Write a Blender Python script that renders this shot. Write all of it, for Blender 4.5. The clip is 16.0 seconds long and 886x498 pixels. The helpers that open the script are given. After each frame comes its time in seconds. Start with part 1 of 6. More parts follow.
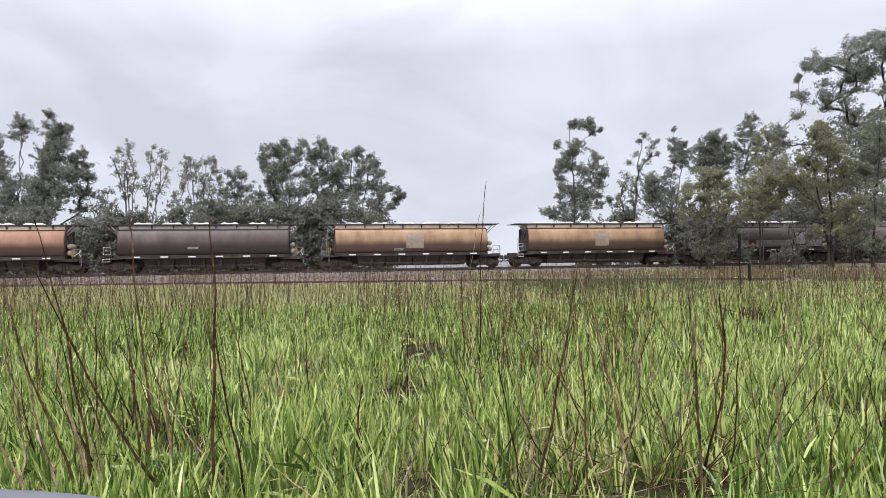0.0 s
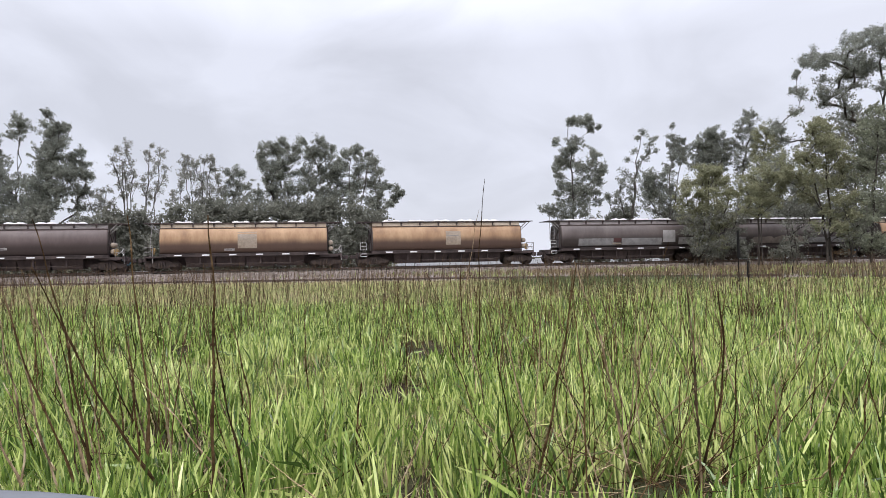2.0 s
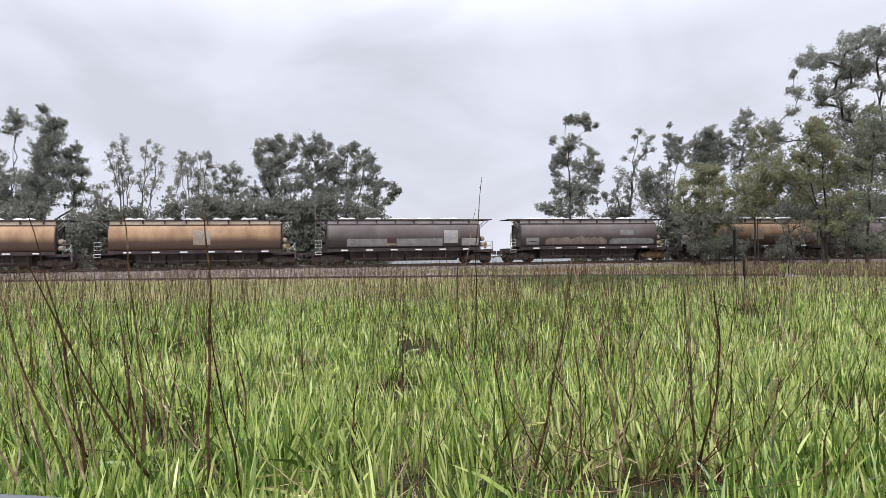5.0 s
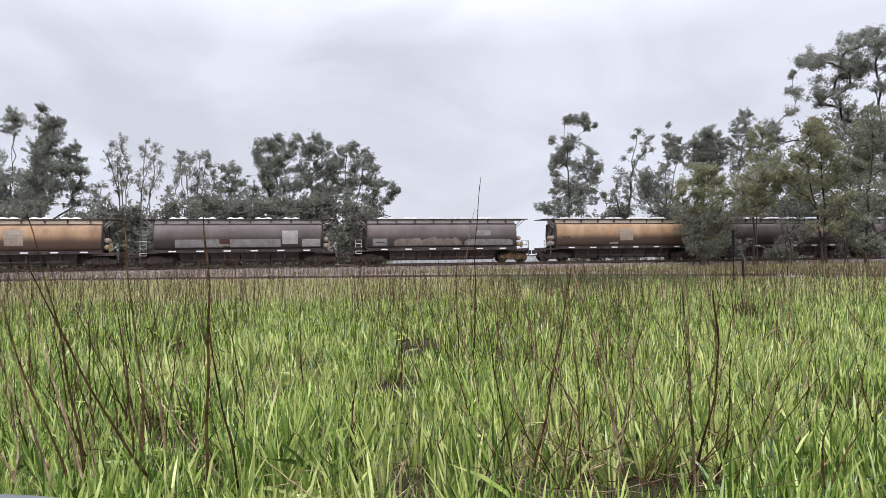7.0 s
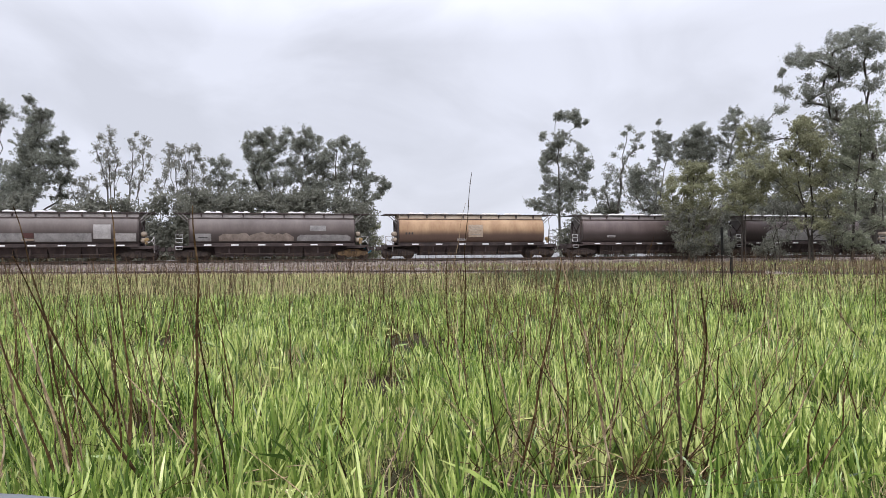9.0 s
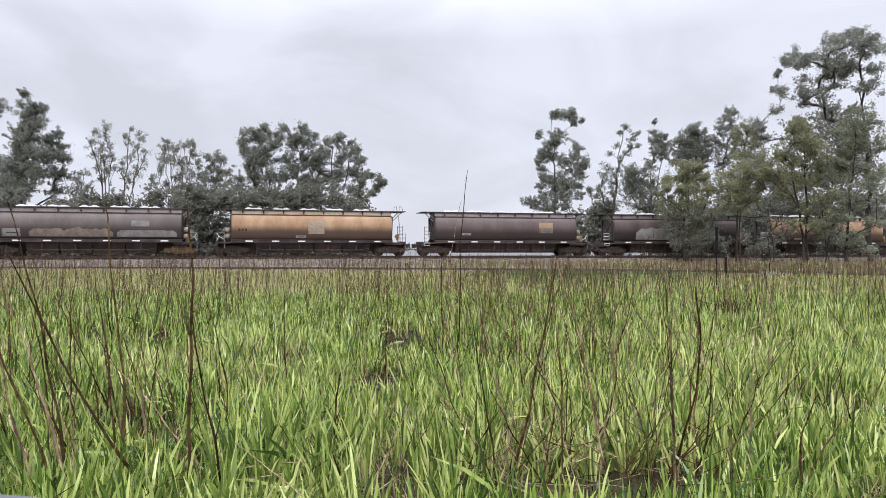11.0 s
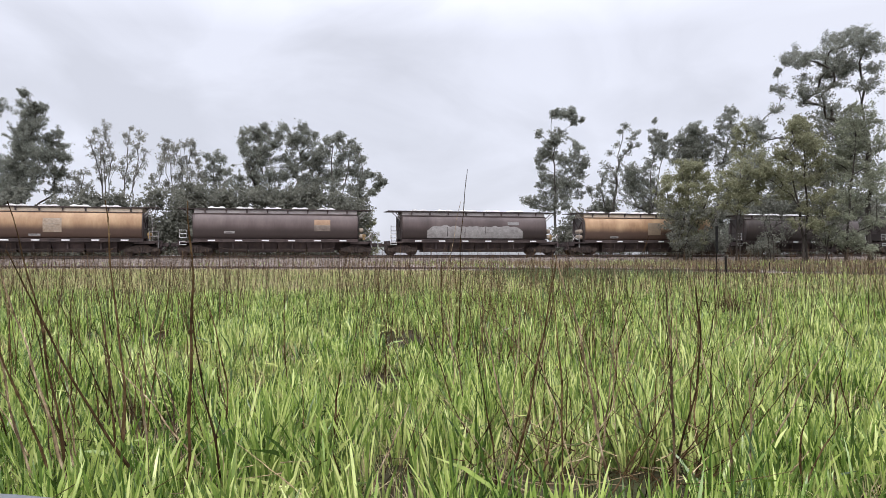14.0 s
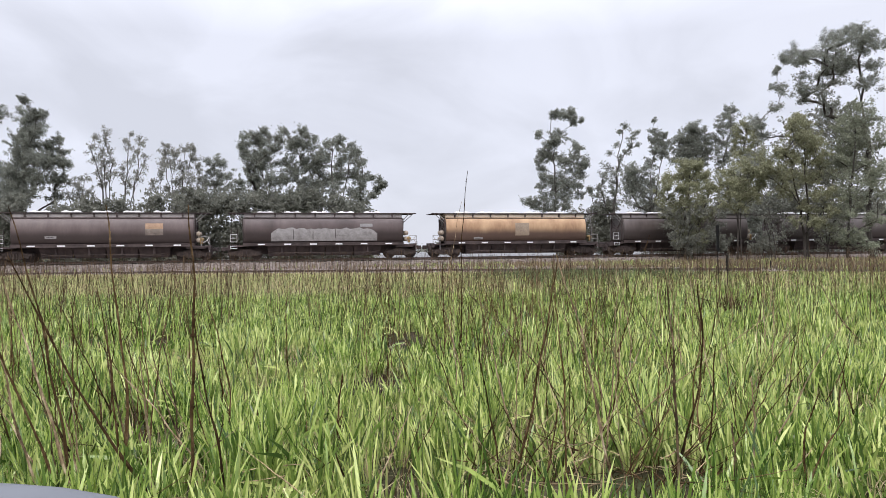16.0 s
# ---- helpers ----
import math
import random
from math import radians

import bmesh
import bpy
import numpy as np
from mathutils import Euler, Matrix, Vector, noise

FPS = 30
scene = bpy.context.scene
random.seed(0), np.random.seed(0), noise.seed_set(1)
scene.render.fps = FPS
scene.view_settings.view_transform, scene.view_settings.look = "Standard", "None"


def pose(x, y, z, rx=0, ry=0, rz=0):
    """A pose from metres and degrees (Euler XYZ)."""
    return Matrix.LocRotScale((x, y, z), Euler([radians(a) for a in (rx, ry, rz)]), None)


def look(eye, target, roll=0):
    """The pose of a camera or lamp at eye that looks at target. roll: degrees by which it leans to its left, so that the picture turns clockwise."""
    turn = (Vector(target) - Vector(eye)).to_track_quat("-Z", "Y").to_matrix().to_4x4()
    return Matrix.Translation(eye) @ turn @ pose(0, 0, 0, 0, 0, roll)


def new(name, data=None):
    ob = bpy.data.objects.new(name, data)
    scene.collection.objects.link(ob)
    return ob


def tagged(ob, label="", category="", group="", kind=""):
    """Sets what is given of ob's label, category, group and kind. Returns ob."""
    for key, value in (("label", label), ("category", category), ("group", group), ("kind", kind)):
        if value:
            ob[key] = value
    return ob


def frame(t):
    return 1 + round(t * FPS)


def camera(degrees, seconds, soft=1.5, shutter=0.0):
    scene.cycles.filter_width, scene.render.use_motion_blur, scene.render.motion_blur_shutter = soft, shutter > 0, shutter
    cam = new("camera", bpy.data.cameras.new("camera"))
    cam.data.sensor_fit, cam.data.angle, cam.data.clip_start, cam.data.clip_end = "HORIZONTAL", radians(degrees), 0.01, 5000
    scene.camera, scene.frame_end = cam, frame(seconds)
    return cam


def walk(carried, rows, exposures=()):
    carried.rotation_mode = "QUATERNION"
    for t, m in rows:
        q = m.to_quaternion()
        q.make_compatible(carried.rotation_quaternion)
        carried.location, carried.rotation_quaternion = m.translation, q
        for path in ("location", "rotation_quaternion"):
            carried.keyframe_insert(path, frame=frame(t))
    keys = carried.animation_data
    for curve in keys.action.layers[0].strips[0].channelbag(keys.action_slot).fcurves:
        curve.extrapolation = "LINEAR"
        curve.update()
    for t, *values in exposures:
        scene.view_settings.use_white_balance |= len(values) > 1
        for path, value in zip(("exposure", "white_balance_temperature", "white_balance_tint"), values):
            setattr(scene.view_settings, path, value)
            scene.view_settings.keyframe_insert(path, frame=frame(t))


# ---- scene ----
# The camera turns on the spot, beside a meadow, and looks across it to a passing goods train.
EYE = (0.0, 0.0, 1.2)
cam = camera(64.0, 16.0, 0.8)
PATH = [(0.0, 0.0, 0.954, -0.818), (0.5, -0.015, 0.936, -0.865), (1.0, -0.034, 0.909, -0.916), (1.5, -0.072, 0.84, -0.991),
        (2.0, -0.092, 0.761, -1.047), (2.5, -0.151, 0.704, -1.088), (3.0, -0.23, 0.632, -1.012), (3.5, -0.291, 0.606, -0.955),
        (4.0, -0.318, 0.603, -0.867), (6.5, -0.39, 0.564, -0.721), (7.0, -0.432, 0.558, -0.707), (7.5, -0.521, 0.486, -0.739),
        (8.0, -0.713, 0.41, -0.642), (8.5, -0.928, 0.282, -0.512), (9.0, -1.218, 0.178, -0.361), (11.5, -1.603, -0.034, 0.086),
        (12.0, -1.607, -0.046, 0.111), (12.5, -1.608, -0.077, 0.118), (13.0, -1.638, -0.117, 0.12), (13.5, -1.65, -0.127, 0.115),
        (14.0, -1.591, -0.075, 0.018), (14.5, -1.541, -0.016, -0.086), (15.0, -1.505, 0.057, -0.301), (15.5, -1.511, 0.087, -0.51),
        (16.0, -1.513, 0.084, -0.618)]
# the holder sways up and down by a few millimetres: seconds, metres
SWAY = [(0.0, -0.0041), (1.5, -0.0035), (3.0, -0.004), (4.0, -0.0024), (6.5, -0.001), (7.5, -0.0015), (8.5, -0.0003), (11.5, 0.0018), (13.5, 0.0018), (14.5, 0.0014), (15.0, 0.0008), (16.0, -0.0034)]
walk(cam, [(t, Matrix.Translation((EYE[0], EYE[1], EYE[2] + float(np.interp(t, *zip(*SWAY))))) @ pose(0, 0, 0, 0, 0, turn) @ pose(0, 0, 0, 90 + tilt) @ pose(0, 0, 0, 0, 0, lean))
           for t, turn, tilt, lean in PATH],
     exposures=[(0.0, 0.0), (7.0, 0.0), (9.0, 0.02), (12.0, 0.04), (16.0, 0.06)])

# ---------------------------------------------------------------- light: an overcast sky
world = bpy.data.worlds.new("overcast_sky")
scene.world = world
world.use_nodes = True
wn, wl = world.node_tree.nodes, world.node_tree.links
wn.clear()


def wnode(kind, **values):
    n = wn.new(kind)
    for key, value in values.items():
        n.inputs[key].default_value = value
    return n


coords = wn.new("ShaderNodeTexCoord")
split = wn.new("ShaderNodeSeparateXYZ")
wl.new(coords.outputs["Generated"], split.inputs[0])
# an overcast sky is about three times as bright overhead as at the horizon
rise = wn.new("ShaderNodeMapRange")
rise.inputs["From Min"].default_value, rise.inputs["From Max"].default_value = 0.28, 1.0
rise.inputs["To Min"].default_value, rise.inputs["To Max"].default_value = 1.0, 4.2
wl.new(split.outputs["Z"], rise.inputs["Value"])
stretch = wn.new("ShaderNodeMapping")
stretch.inputs["Scale"].default_value = (1.0, 1.0, 1.7)
stretch.inputs["Rotation"].default_value = (0.0, 0.35, 0.3)
wl.new(coords.outputs["Generated"], stretch.inputs[0])
clouds = wnode("ShaderNodeTexNoise", Scale=4.2, Detail=5.0, Roughness=0.5, Distortion=0.6)
wl.new(stretch.outputs[0], clouds.inputs["Vector"])
tone = wn.new("ShaderNodeValToRGB")
tone.color_ramp.elements[0].position, tone.color_ramp.elements[0].color = 0.34, (0.69, 0.71, 0.805, 1)
tone.color_ramp.elements[1].position, tone.color_ramp.elements[1].color = 0.62, (0.835, 0.86, 0.98, 1)
wl.new(clouds.outputs["Fac"], tone.inputs[0])
veil = wn.new("ShaderNodeVectorMath")
veil.operation = "SCALE"
wl.new(tone.outputs[0], veil.inputs[0])
wl.new(rise.outputs[0], veil.inputs["Scale"])
sky = wn.new("ShaderNodeTexSky")
sky.sky_type, sky.sun_disc, sky.sun_elevation, sky.sun_rotation = "NISHITA", False, radians(48), radians(150)
clear = wn.new("ShaderNodeBackground")
clear.inputs["Strength"].default_value = 0.08
wl.new(sky.outputs[0], clear.inputs["Color"])
cover = wn.new("ShaderNodeBackground")
cover.inputs["Strength"].default_value = 1.0
wl.new(veil.outputs[0], cover.inputs["Color"])
both = wn.new("ShaderNodeMixShader")
both.inputs[0].default_value = 0.93
wl.new(clear.outputs[0], both.inputs[1])
wl.new(cover.outputs[0], both.inputs[2])
out = wn.new("ShaderNodeOutputWorld")
wl.new(both.outputs[0], out.inputs["Surface"])

sun_data = bpy.data.lights.new("sun", "SUN")
sun_data.energy, sun_data.angle, sun_data.color = 1.4, radians(40), (1.0, 0.97, 0.92)
sun = new("sun", sun_data)
sun.matrix_basis = look((-30, -50, 75), (0, 20, 0))


# ---------------------------------------------------------------- materials
def material(name, colours, scale=4.0, rough=0.8, metal=0.0, stretch=(1, 1, 1), fine=40.0, bump=0.15, spread=0.0, island=0.0,
             leafy=0.0, spec=0.4, contrast=(0.3, 0.7), grime_shade=None, hue=0.0, grit=0.18):
    """Noise at two scales over a row of colours, with relief; spread and island vary the brightness by object and by piece."""
    m = bpy.data.materials.new(name)
    m.use_nodes = True
    n, l = m.node_tree.nodes, m.node_tree.links
    bsdf = n["Principled BSDF"]
    tex = n.new("ShaderNodeTexCoord")
    info = n.new("ShaderNodeObjectInfo")
    shift = n.new("ShaderNodeVectorMath")
    shift.operation = "MULTIPLY_ADD"
    comb = n.new("ShaderNodeCombineXYZ")
    for i in range(3):
        l.new(info.outputs["Random"], comb.inputs[i])
    l.new(comb.outputs[0], shift.inputs[0])
    shift.inputs[1].default_value = (37, 19, 53)
    l.new(tex.outputs["Object"], shift.inputs[2])
    mapping = n.new("ShaderNodeMapping")
    mapping.inputs["Scale"].default_value = stretch
    l.new(shift.outputs[0], mapping.inputs[0])
    big = n.new("ShaderNodeTexNoise")
    big.inputs["Scale"].default_value, big.inputs["Detail"].default_value, big.inputs["Roughness"].default_value = scale, 6, 0.62
    l.new(mapping.outputs[0], big.inputs["Vector"])
    small = n.new("ShaderNodeTexNoise")
    small.inputs["Scale"].default_value, small.inputs["Detail"].default_value = fine, 3
    l.new(mapping.outputs[0], small.inputs["Vector"])
    ramp = n.new("ShaderNodeValToRGB")
    while len(ramp.color_ramp.elements) < len(colours):
        ramp.color_ramp.elements.new(0.5)
    for i, c in enumerate(colours):
        e = ramp.color_ramp.elements[i]
        e.position = contrast[0] + (contrast[1] - contrast[0]) * i / max(1, len(colours) - 1)
        e.color = (*c, 1)
    mix_fac = big.outputs["Fac"]
    geo = n.new("ShaderNodeNewGeometry")
    for amount, source in ((spread, info.outputs["Random"]), (island, geo.outputs["Random Per Island"])):
        if amount:
            centred = n.new("ShaderNodeMath")
            centred.operation = "SUBTRACT"
            l.new(source, centred.inputs[0])
            centred.inputs[1].default_value = 0.5
            move = n.new("ShaderNodeMath")
            move.operation = "MULTIPLY_ADD"
            l.new(centred.outputs[0], move.inputs[0])
            move.inputs[1].default_value = hue
            l.new(mix_fac, move.inputs[2])
            mix_fac = move.outputs[0]
    l.new(mix_fac, ramp.inputs[0])
    grain = n.new("ShaderNodeMapRange")
    grain.inputs["From Min"].default_value, grain.inputs["From Max"].default_value = 0.25, 0.75
    grain.inputs["To Min"].default_value, grain.inputs["To Max"].default_value = 1 - grit, 1 + grit
    l.new(small.outputs["Fac"], grain.inputs["Value"])
    level = grain.outputs[0]
    for amount, source in ((spread, info.outputs["Random"]), (island, geo.outputs["Random Per Island"])):
        if amount:
            vary = n.new("ShaderNodeMapRange")
            vary.inputs["To Min"].default_value, vary.inputs["To Max"].default_value = 1 - amount, 1 + amount
            l.new(source, vary.inputs["Value"])
            times = n.new("ShaderNodeMath")
            times.operation = "MULTIPLY"
            l.new(level, times.inputs[0])
            l.new(vary.outputs[0], times.inputs[1])
            level = times.outputs[0]
    base = ramp.outputs[0]
    if grime_shade:
        # brown dust thrown up from the track plus shade painted under the bulge; ragged, streaky upper edge
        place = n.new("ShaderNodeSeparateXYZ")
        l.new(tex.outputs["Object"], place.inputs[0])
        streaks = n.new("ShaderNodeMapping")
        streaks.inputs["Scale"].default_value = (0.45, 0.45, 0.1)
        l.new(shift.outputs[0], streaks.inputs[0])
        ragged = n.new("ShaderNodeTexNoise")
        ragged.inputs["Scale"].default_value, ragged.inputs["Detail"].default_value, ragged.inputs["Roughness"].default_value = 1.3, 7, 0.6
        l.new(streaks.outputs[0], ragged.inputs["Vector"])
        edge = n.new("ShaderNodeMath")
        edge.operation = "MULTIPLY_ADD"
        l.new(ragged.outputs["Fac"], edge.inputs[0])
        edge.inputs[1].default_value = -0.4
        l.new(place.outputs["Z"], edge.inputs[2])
        dirt_shade = n.new("ShaderNodeMapRange")
        dirt_shade.interpolation_type = "SMOOTHSTEP"
        dirt_shade.inputs["From Min"].default_value, dirt_shade.inputs["From Max"].default_value = 1.7, 2.4
        dirt_shade.inputs["To Min"].default_value, dirt_shade.inputs["To Max"].default_value = 0.93, 0.0
        l.new(edge.outputs[0], dirt_shade.inputs["Value"])
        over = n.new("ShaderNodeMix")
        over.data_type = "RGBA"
        l.new(dirt_shade.outputs[0], over.inputs["Factor"])
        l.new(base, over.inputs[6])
        over.inputs[7].default_value = (*grime_shade, 1)
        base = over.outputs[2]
    tint = n.new("ShaderNodeVectorMath")
    tint.operation = "SCALE"
    l.new(base, tint.inputs[0])
    l.new(level, tint.inputs["Scale"])
    l.new(tint.outputs[0], bsdf.inputs["Base Color"])
    bsdf.inputs["Metallic"].default_value = metal
    bsdf.inputs["Specular IOR Level"].default_value = spec
    gloss = n.new("ShaderNodeMapRange")
    gloss.inputs["To Min"].default_value, gloss.inputs["To Max"].default_value = max(0.05, rough - 0.12), min(1.0, rough + 0.12)
    l.new(big.outputs["Fac"], gloss.inputs["Value"])
    l.new(gloss.outputs[0], bsdf.inputs["Roughness"])
    if bump:
        relief = n.new("ShaderNodeBump")
        relief.inputs["Strength"].default_value, relief.inputs["Distance"].default_value = bump, 0.02
        l.new(small.outputs["Fac"], relief.inputs["Height"])
        l.new(relief.outputs[0], bsdf.inputs["Normal"])
    if leafy:
        thin = n.new("ShaderNodeBsdfTranslucent")
        l.new(tint.outputs[0], thin.inputs["Color"])
        mix = n.new("ShaderNodeMixShader")
        mix.inputs[0].default_value = leafy
        l.new(bsdf.outputs[0], mix.inputs[1])
        l.new(thin.outputs[0], mix.inputs[2])
        l.new(mix.outputs[0], n["Material Output"].inputs["Surface"])
    return m


M = {}
# meadow and ground
M["soil"] = material("meadow_soil", [(0.018, 0.013, 0.009), (0.045, 0.034, 0.022), (0.042, 0.048, 0.02), (0.075, 0.06, 0.036)], 1.2, 0.98, fine=25, bump=0.6, spec=0.08)
M["grass"] = material("fresh_leaf", [(0.075, 0.146, 0.027), (0.192, 0.29, 0.057), (0.312, 0.385, 0.1), (0.47, 0.5, 0.193)], 0.9, 0.28, fine=24, bump=0, island=0.5, leafy=0.13, spec=0.85, hue=0.6, contrast=(0.22, 0.78), grit=0.12)
M["verge_dry"] = material("brown_verge_grass", [(0.13, 0.09, 0.058), (0.24, 0.18, 0.11), (0.2, 0.2, 0.085)], 0.9, 0.85, fine=6, bump=0, island=0.35, leafy=0.2)
M["pale_leaf"] = material("yellowing_leaf", [(0.13, 0.18, 0.045), (0.26, 0.32, 0.088), (0.38, 0.41, 0.15), (0.54, 0.52, 0.25)], 0.5, 0.32, fine=24, bump=0, island=0.45, leafy=0.15, spec=0.7, hue=0.5, contrast=(0.22, 0.78), grit=0.12)
M["sedge"] = material("dark_sedge", [(0.035, 0.06, 0.02), (0.075, 0.115, 0.035), (0.13, 0.15, 0.06)], 0.9, 0.5, fine=6, bump=0, island=0.4, leafy=0.1, hue=0.4)
M["dry_grass"] = material("dry_grass", [(0.32, 0.24, 0.13), (0.5, 0.41, 0.24), (0.33, 0.33, 0.13)], 0.9, 0.8, fine=6, bump=0, island=0.35, leafy=0.25)
M["stem"] = material("dry_stem", [(0.014, 0.0085, 0.004), (0.04, 0.0225, 0.01), (0.075, 0.045, 0.022), (0.135, 0.09, 0.05)], 14.0, 0.95, fine=60, bump=0.2, spread=0.3, island=0.25, spec=0.06, hue=0.12)
M["stem_far"] = material("sunbleached_stem", [(0.028, 0.017, 0.01), (0.062, 0.038, 0.022), (0.13, 0.084, 0.05)], 3.0, 0.95, fine=20, bump=0, island=0.45, spec=0.1, hue=0.3)
M["stem_tan"] = material("split_tan_stem", [(0.018, 0.012, 0.007), (0.08, 0.052, 0.03), (0.26, 0.185, 0.115), (0.5, 0.41, 0.28)], 16.0, 0.9, stretch=(1, 1, 0.5), fine=60, bump=0.2, spread=0.2, spec=0.12, hue=0.12)
M["water"] = material("still_water", [(0.05, 0.05, 0.045), (0.09, 0.088, 0.08)], 0.05, 0.3, fine=0.4, bump=0.0, spec=0.42)
M["straw"] = material("pale_straw", [(0.1, 0.07, 0.04), (0.25, 0.18, 0.105), (0.45, 0.36, 0.23)], 9.0, 0.8, fine=50, bump=0.15, spread=0.3, island=0.3, spec=0.2)
M["ballast"] = material("ballast", [(0.05, 0.038, 0.031), (0.15, 0.12, 0.102), (0.29, 0.245, 0.215)], 3.2, 0.95, fine=11, bump=0.9, island=0.3)
M["sleeper"] = material("sleeper_wood", [(0.04, 0.032, 0.028), (0.085, 0.07, 0.062)], 3.0, 0.9, stretch=(1, 6, 1), spread=0.3)
M["rail"] = material("rusty_rail", [(0.06, 0.042, 0.035), (0.12, 0.085, 0.07)], 3.0, 0.7, 0.1)
M["rail_top"] = material("worn_rail_top", [(0.32, 0.31, 0.31), (0.5, 0.49, 0.48)], 2.0, 0.3, 0.9, bump=0)
# trees
M["bark"] = material("gum_bark", [(0.05, 0.043, 0.038), (0.1, 0.088, 0.08), (0.17, 0.152, 0.136)], 2.4, 0.9, stretch=(1, 1, 0.25), fine=18, bump=0.6, spread=0.2)
# gum bark with shade put into its colour, for trees before the line
M["bark_shaded"] = material("shaded_gum_bark", [(0.028, 0.023, 0.02), (0.06, 0.052, 0.046), (0.11, 0.097, 0.086)], 2.4, 0.95, stretch=(1, 1, 0.25), fine=18, bump=0.6, spread=0.2, spec=0.1)
LEAF = {}
for key, c in (("grey", (0.255, 0.262, 0.222)), ("dark", (0.195, 0.195, 0.16)), ("olive", (0.27, 0.268, 0.168)),
               ("green", (0.28, 0.292, 0.215)), ("pale", (0.275, 0.27, 0.235))):
    LEAF[key] = material(key + "_gum_leaves", [tuple(v * 0.72 for v in c), c, tuple(v * 1.3 for v in c)], 0.45, 0.75, fine=3, bump=0, island=0.12, leafy=0.44, spec=0.1, hue=0.2, grit=0.08)
# wagons
M["buff_roof"] = material("bleached_buff_roof", [(0.4, 0.32, 0.24), (0.58, 0.49, 0.39)], 0.8, 0.6, stretch=(0.6, 1, 1), fine=9, spread=0.1)
M["grey_roof"] = material("bleached_grey_roof", [(0.21, 0.185, 0.18), (0.33, 0.3, 0.29)], 0.8, 0.6, stretch=(0.6, 1, 1), fine=9, spread=0.1)
M["buff"] = material("dusty_buff_paint", [(0.19, 0.105, 0.062), (0.34, 0.205, 0.115), (0.46, 0.3, 0.175), (0.5, 0.36, 0.235)], 0.75, 0.62, stretch=(1.0, 1.0, 0.35), fine=9, bump=0.06, spread=0.08, grime_shade=(0.07, 0.042, 0.034), contrast=(0.22, 0.8), grit=0.06)
M["rosy"] = material("rusty_pink_buff_paint", [(0.2, 0.095, 0.06), (0.36, 0.19, 0.12), (0.45, 0.26, 0.17), (0.5, 0.32, 0.22)], 0.75, 0.62, stretch=(1.0, 1.0, 0.35), fine=9, bump=0.06, spread=0.08, grime_shade=(0.07, 0.042, 0.034), contrast=(0.22, 0.8), grit=0.06)
M["brown"] = material("sooty_brown_paint", [(0.068, 0.047, 0.044), (0.105, 0.077, 0.072), (0.142, 0.108, 0.1)], 0.55, 0.45, stretch=(1.0, 1.0, 0.35), fine=9, bump=0.06, spread=0.1, grime_shade=(0.04, 0.029, 0.027), grit=0.06)
M["grey"] = material("weathered_grey_paint", [(0.076, 0.058, 0.053), (0.116, 0.092, 0.085), (0.156, 0.127, 0.118)], 0.55, 0.45, stretch=(1.0, 1.0, 0.35), fine=9, bump=0.06, spread=0.1, grime_shade=(0.042, 0.032, 0.03), grit=0.06)
M["dark"] = material("dark_soot_paint", [(0.05, 0.036, 0.033), (0.085, 0.066, 0.06), (0.12, 0.1, 0.092)], 0.55, 0.5, stretch=(1.0, 1.0, 0.35), fine=9, bump=0.06, spread=0.1, grime_shade=(0.045, 0.034, 0.031), grit=0.06)
M["under"] = material("grimy_underframe", [(0.03, 0.021, 0.02), (0.055, 0.04, 0.038), (0.09, 0.065, 0.06)], 1.6, 0.8, stretch=(1, 1, 0.5), spread=0.2)
M["rust"] = material("rusty_cast_steel", [(0.024, 0.017, 0.015), (0.048, 0.034, 0.029), (0.085, 0.062, 0.05)], 3.0, 0.8, spread=0.3)
M["steel"] = material("grey_handrail_steel", [(0.16, 0.15, 0.145), (0.33, 0.31, 0.3)], 4.0, 0.65, 0.1, spread=0.2)
M["white"] = material("grubby_white_paint", [(0.48, 0.47, 0.46), (0.76, 0.75, 0.74)], 5.0, 0.5)
M["hatch"] = material("white_hatch_paint", [(0.55, 0.53, 0.52), (0.82, 0.81, 0.8)], 3.0, 0.5, spread=0.15)
M["reflector"] = material("white_reflector_tape", [(0.72, 0.72, 0.72), (0.85, 0.85, 0.85)], 8.0, 0.35, bump=0)
M["patch_grey"] = material("grey_overpaint", [(0.13, 0.122, 0.12), (0.21, 0.2, 0.195), (0.27, 0.255, 0.25)], 1.8, 0.6, fine=14)
M["patch_pale"] = material("pale_overpaint", [(0.24, 0.225, 0.22), (0.39, 0.37, 0.36)], 1.8, 0.6, fine=14)
M["patch_buff"] = material("buff_overpaint", [(0.28, 0.175, 0.11), (0.4, 0.26, 0.165)], 1.8, 0.6, fine=14)
M["patch_tan"] = material("faded_tan_overpaint", [(0.22, 0.165, 0.12), (0.31, 0.24, 0.175)], 1.8, 0.6, fine=14)
M["patch_faded"] = material("bleached_panel_paint", [(0.24, 0.185, 0.14), (0.3, 0.245, 0.19), (0.36, 0.3, 0.245)], 5.0, 0.6, fine=14)
M["patch_dun"] = material("dun_overpaint", [(0.12, 0.094, 0.078), (0.18, 0.145, 0.122), (0.25, 0.205, 0.175)], 2.2, 0.6, fine=14)
M["patch_mid"] = material("mid_grey_overpaint", [(0.17, 0.156, 0.15), (0.275, 0.258, 0.25), (0.35, 0.333, 0.322)], 2.2, 0.6, fine=14)
M["patch_worn"] = material("worn_panel_paint", [(0.24, 0.17, 0.115), (0.33, 0.26, 0.195), (0.4, 0.33, 0.27)], 5.0, 0.6, fine=14)
M["oxide"] = material("red_oxide_paint", [(0.05, 0.02, 0.018), (0.085, 0.034, 0.03)], 3.0, 0.6, fine=14)
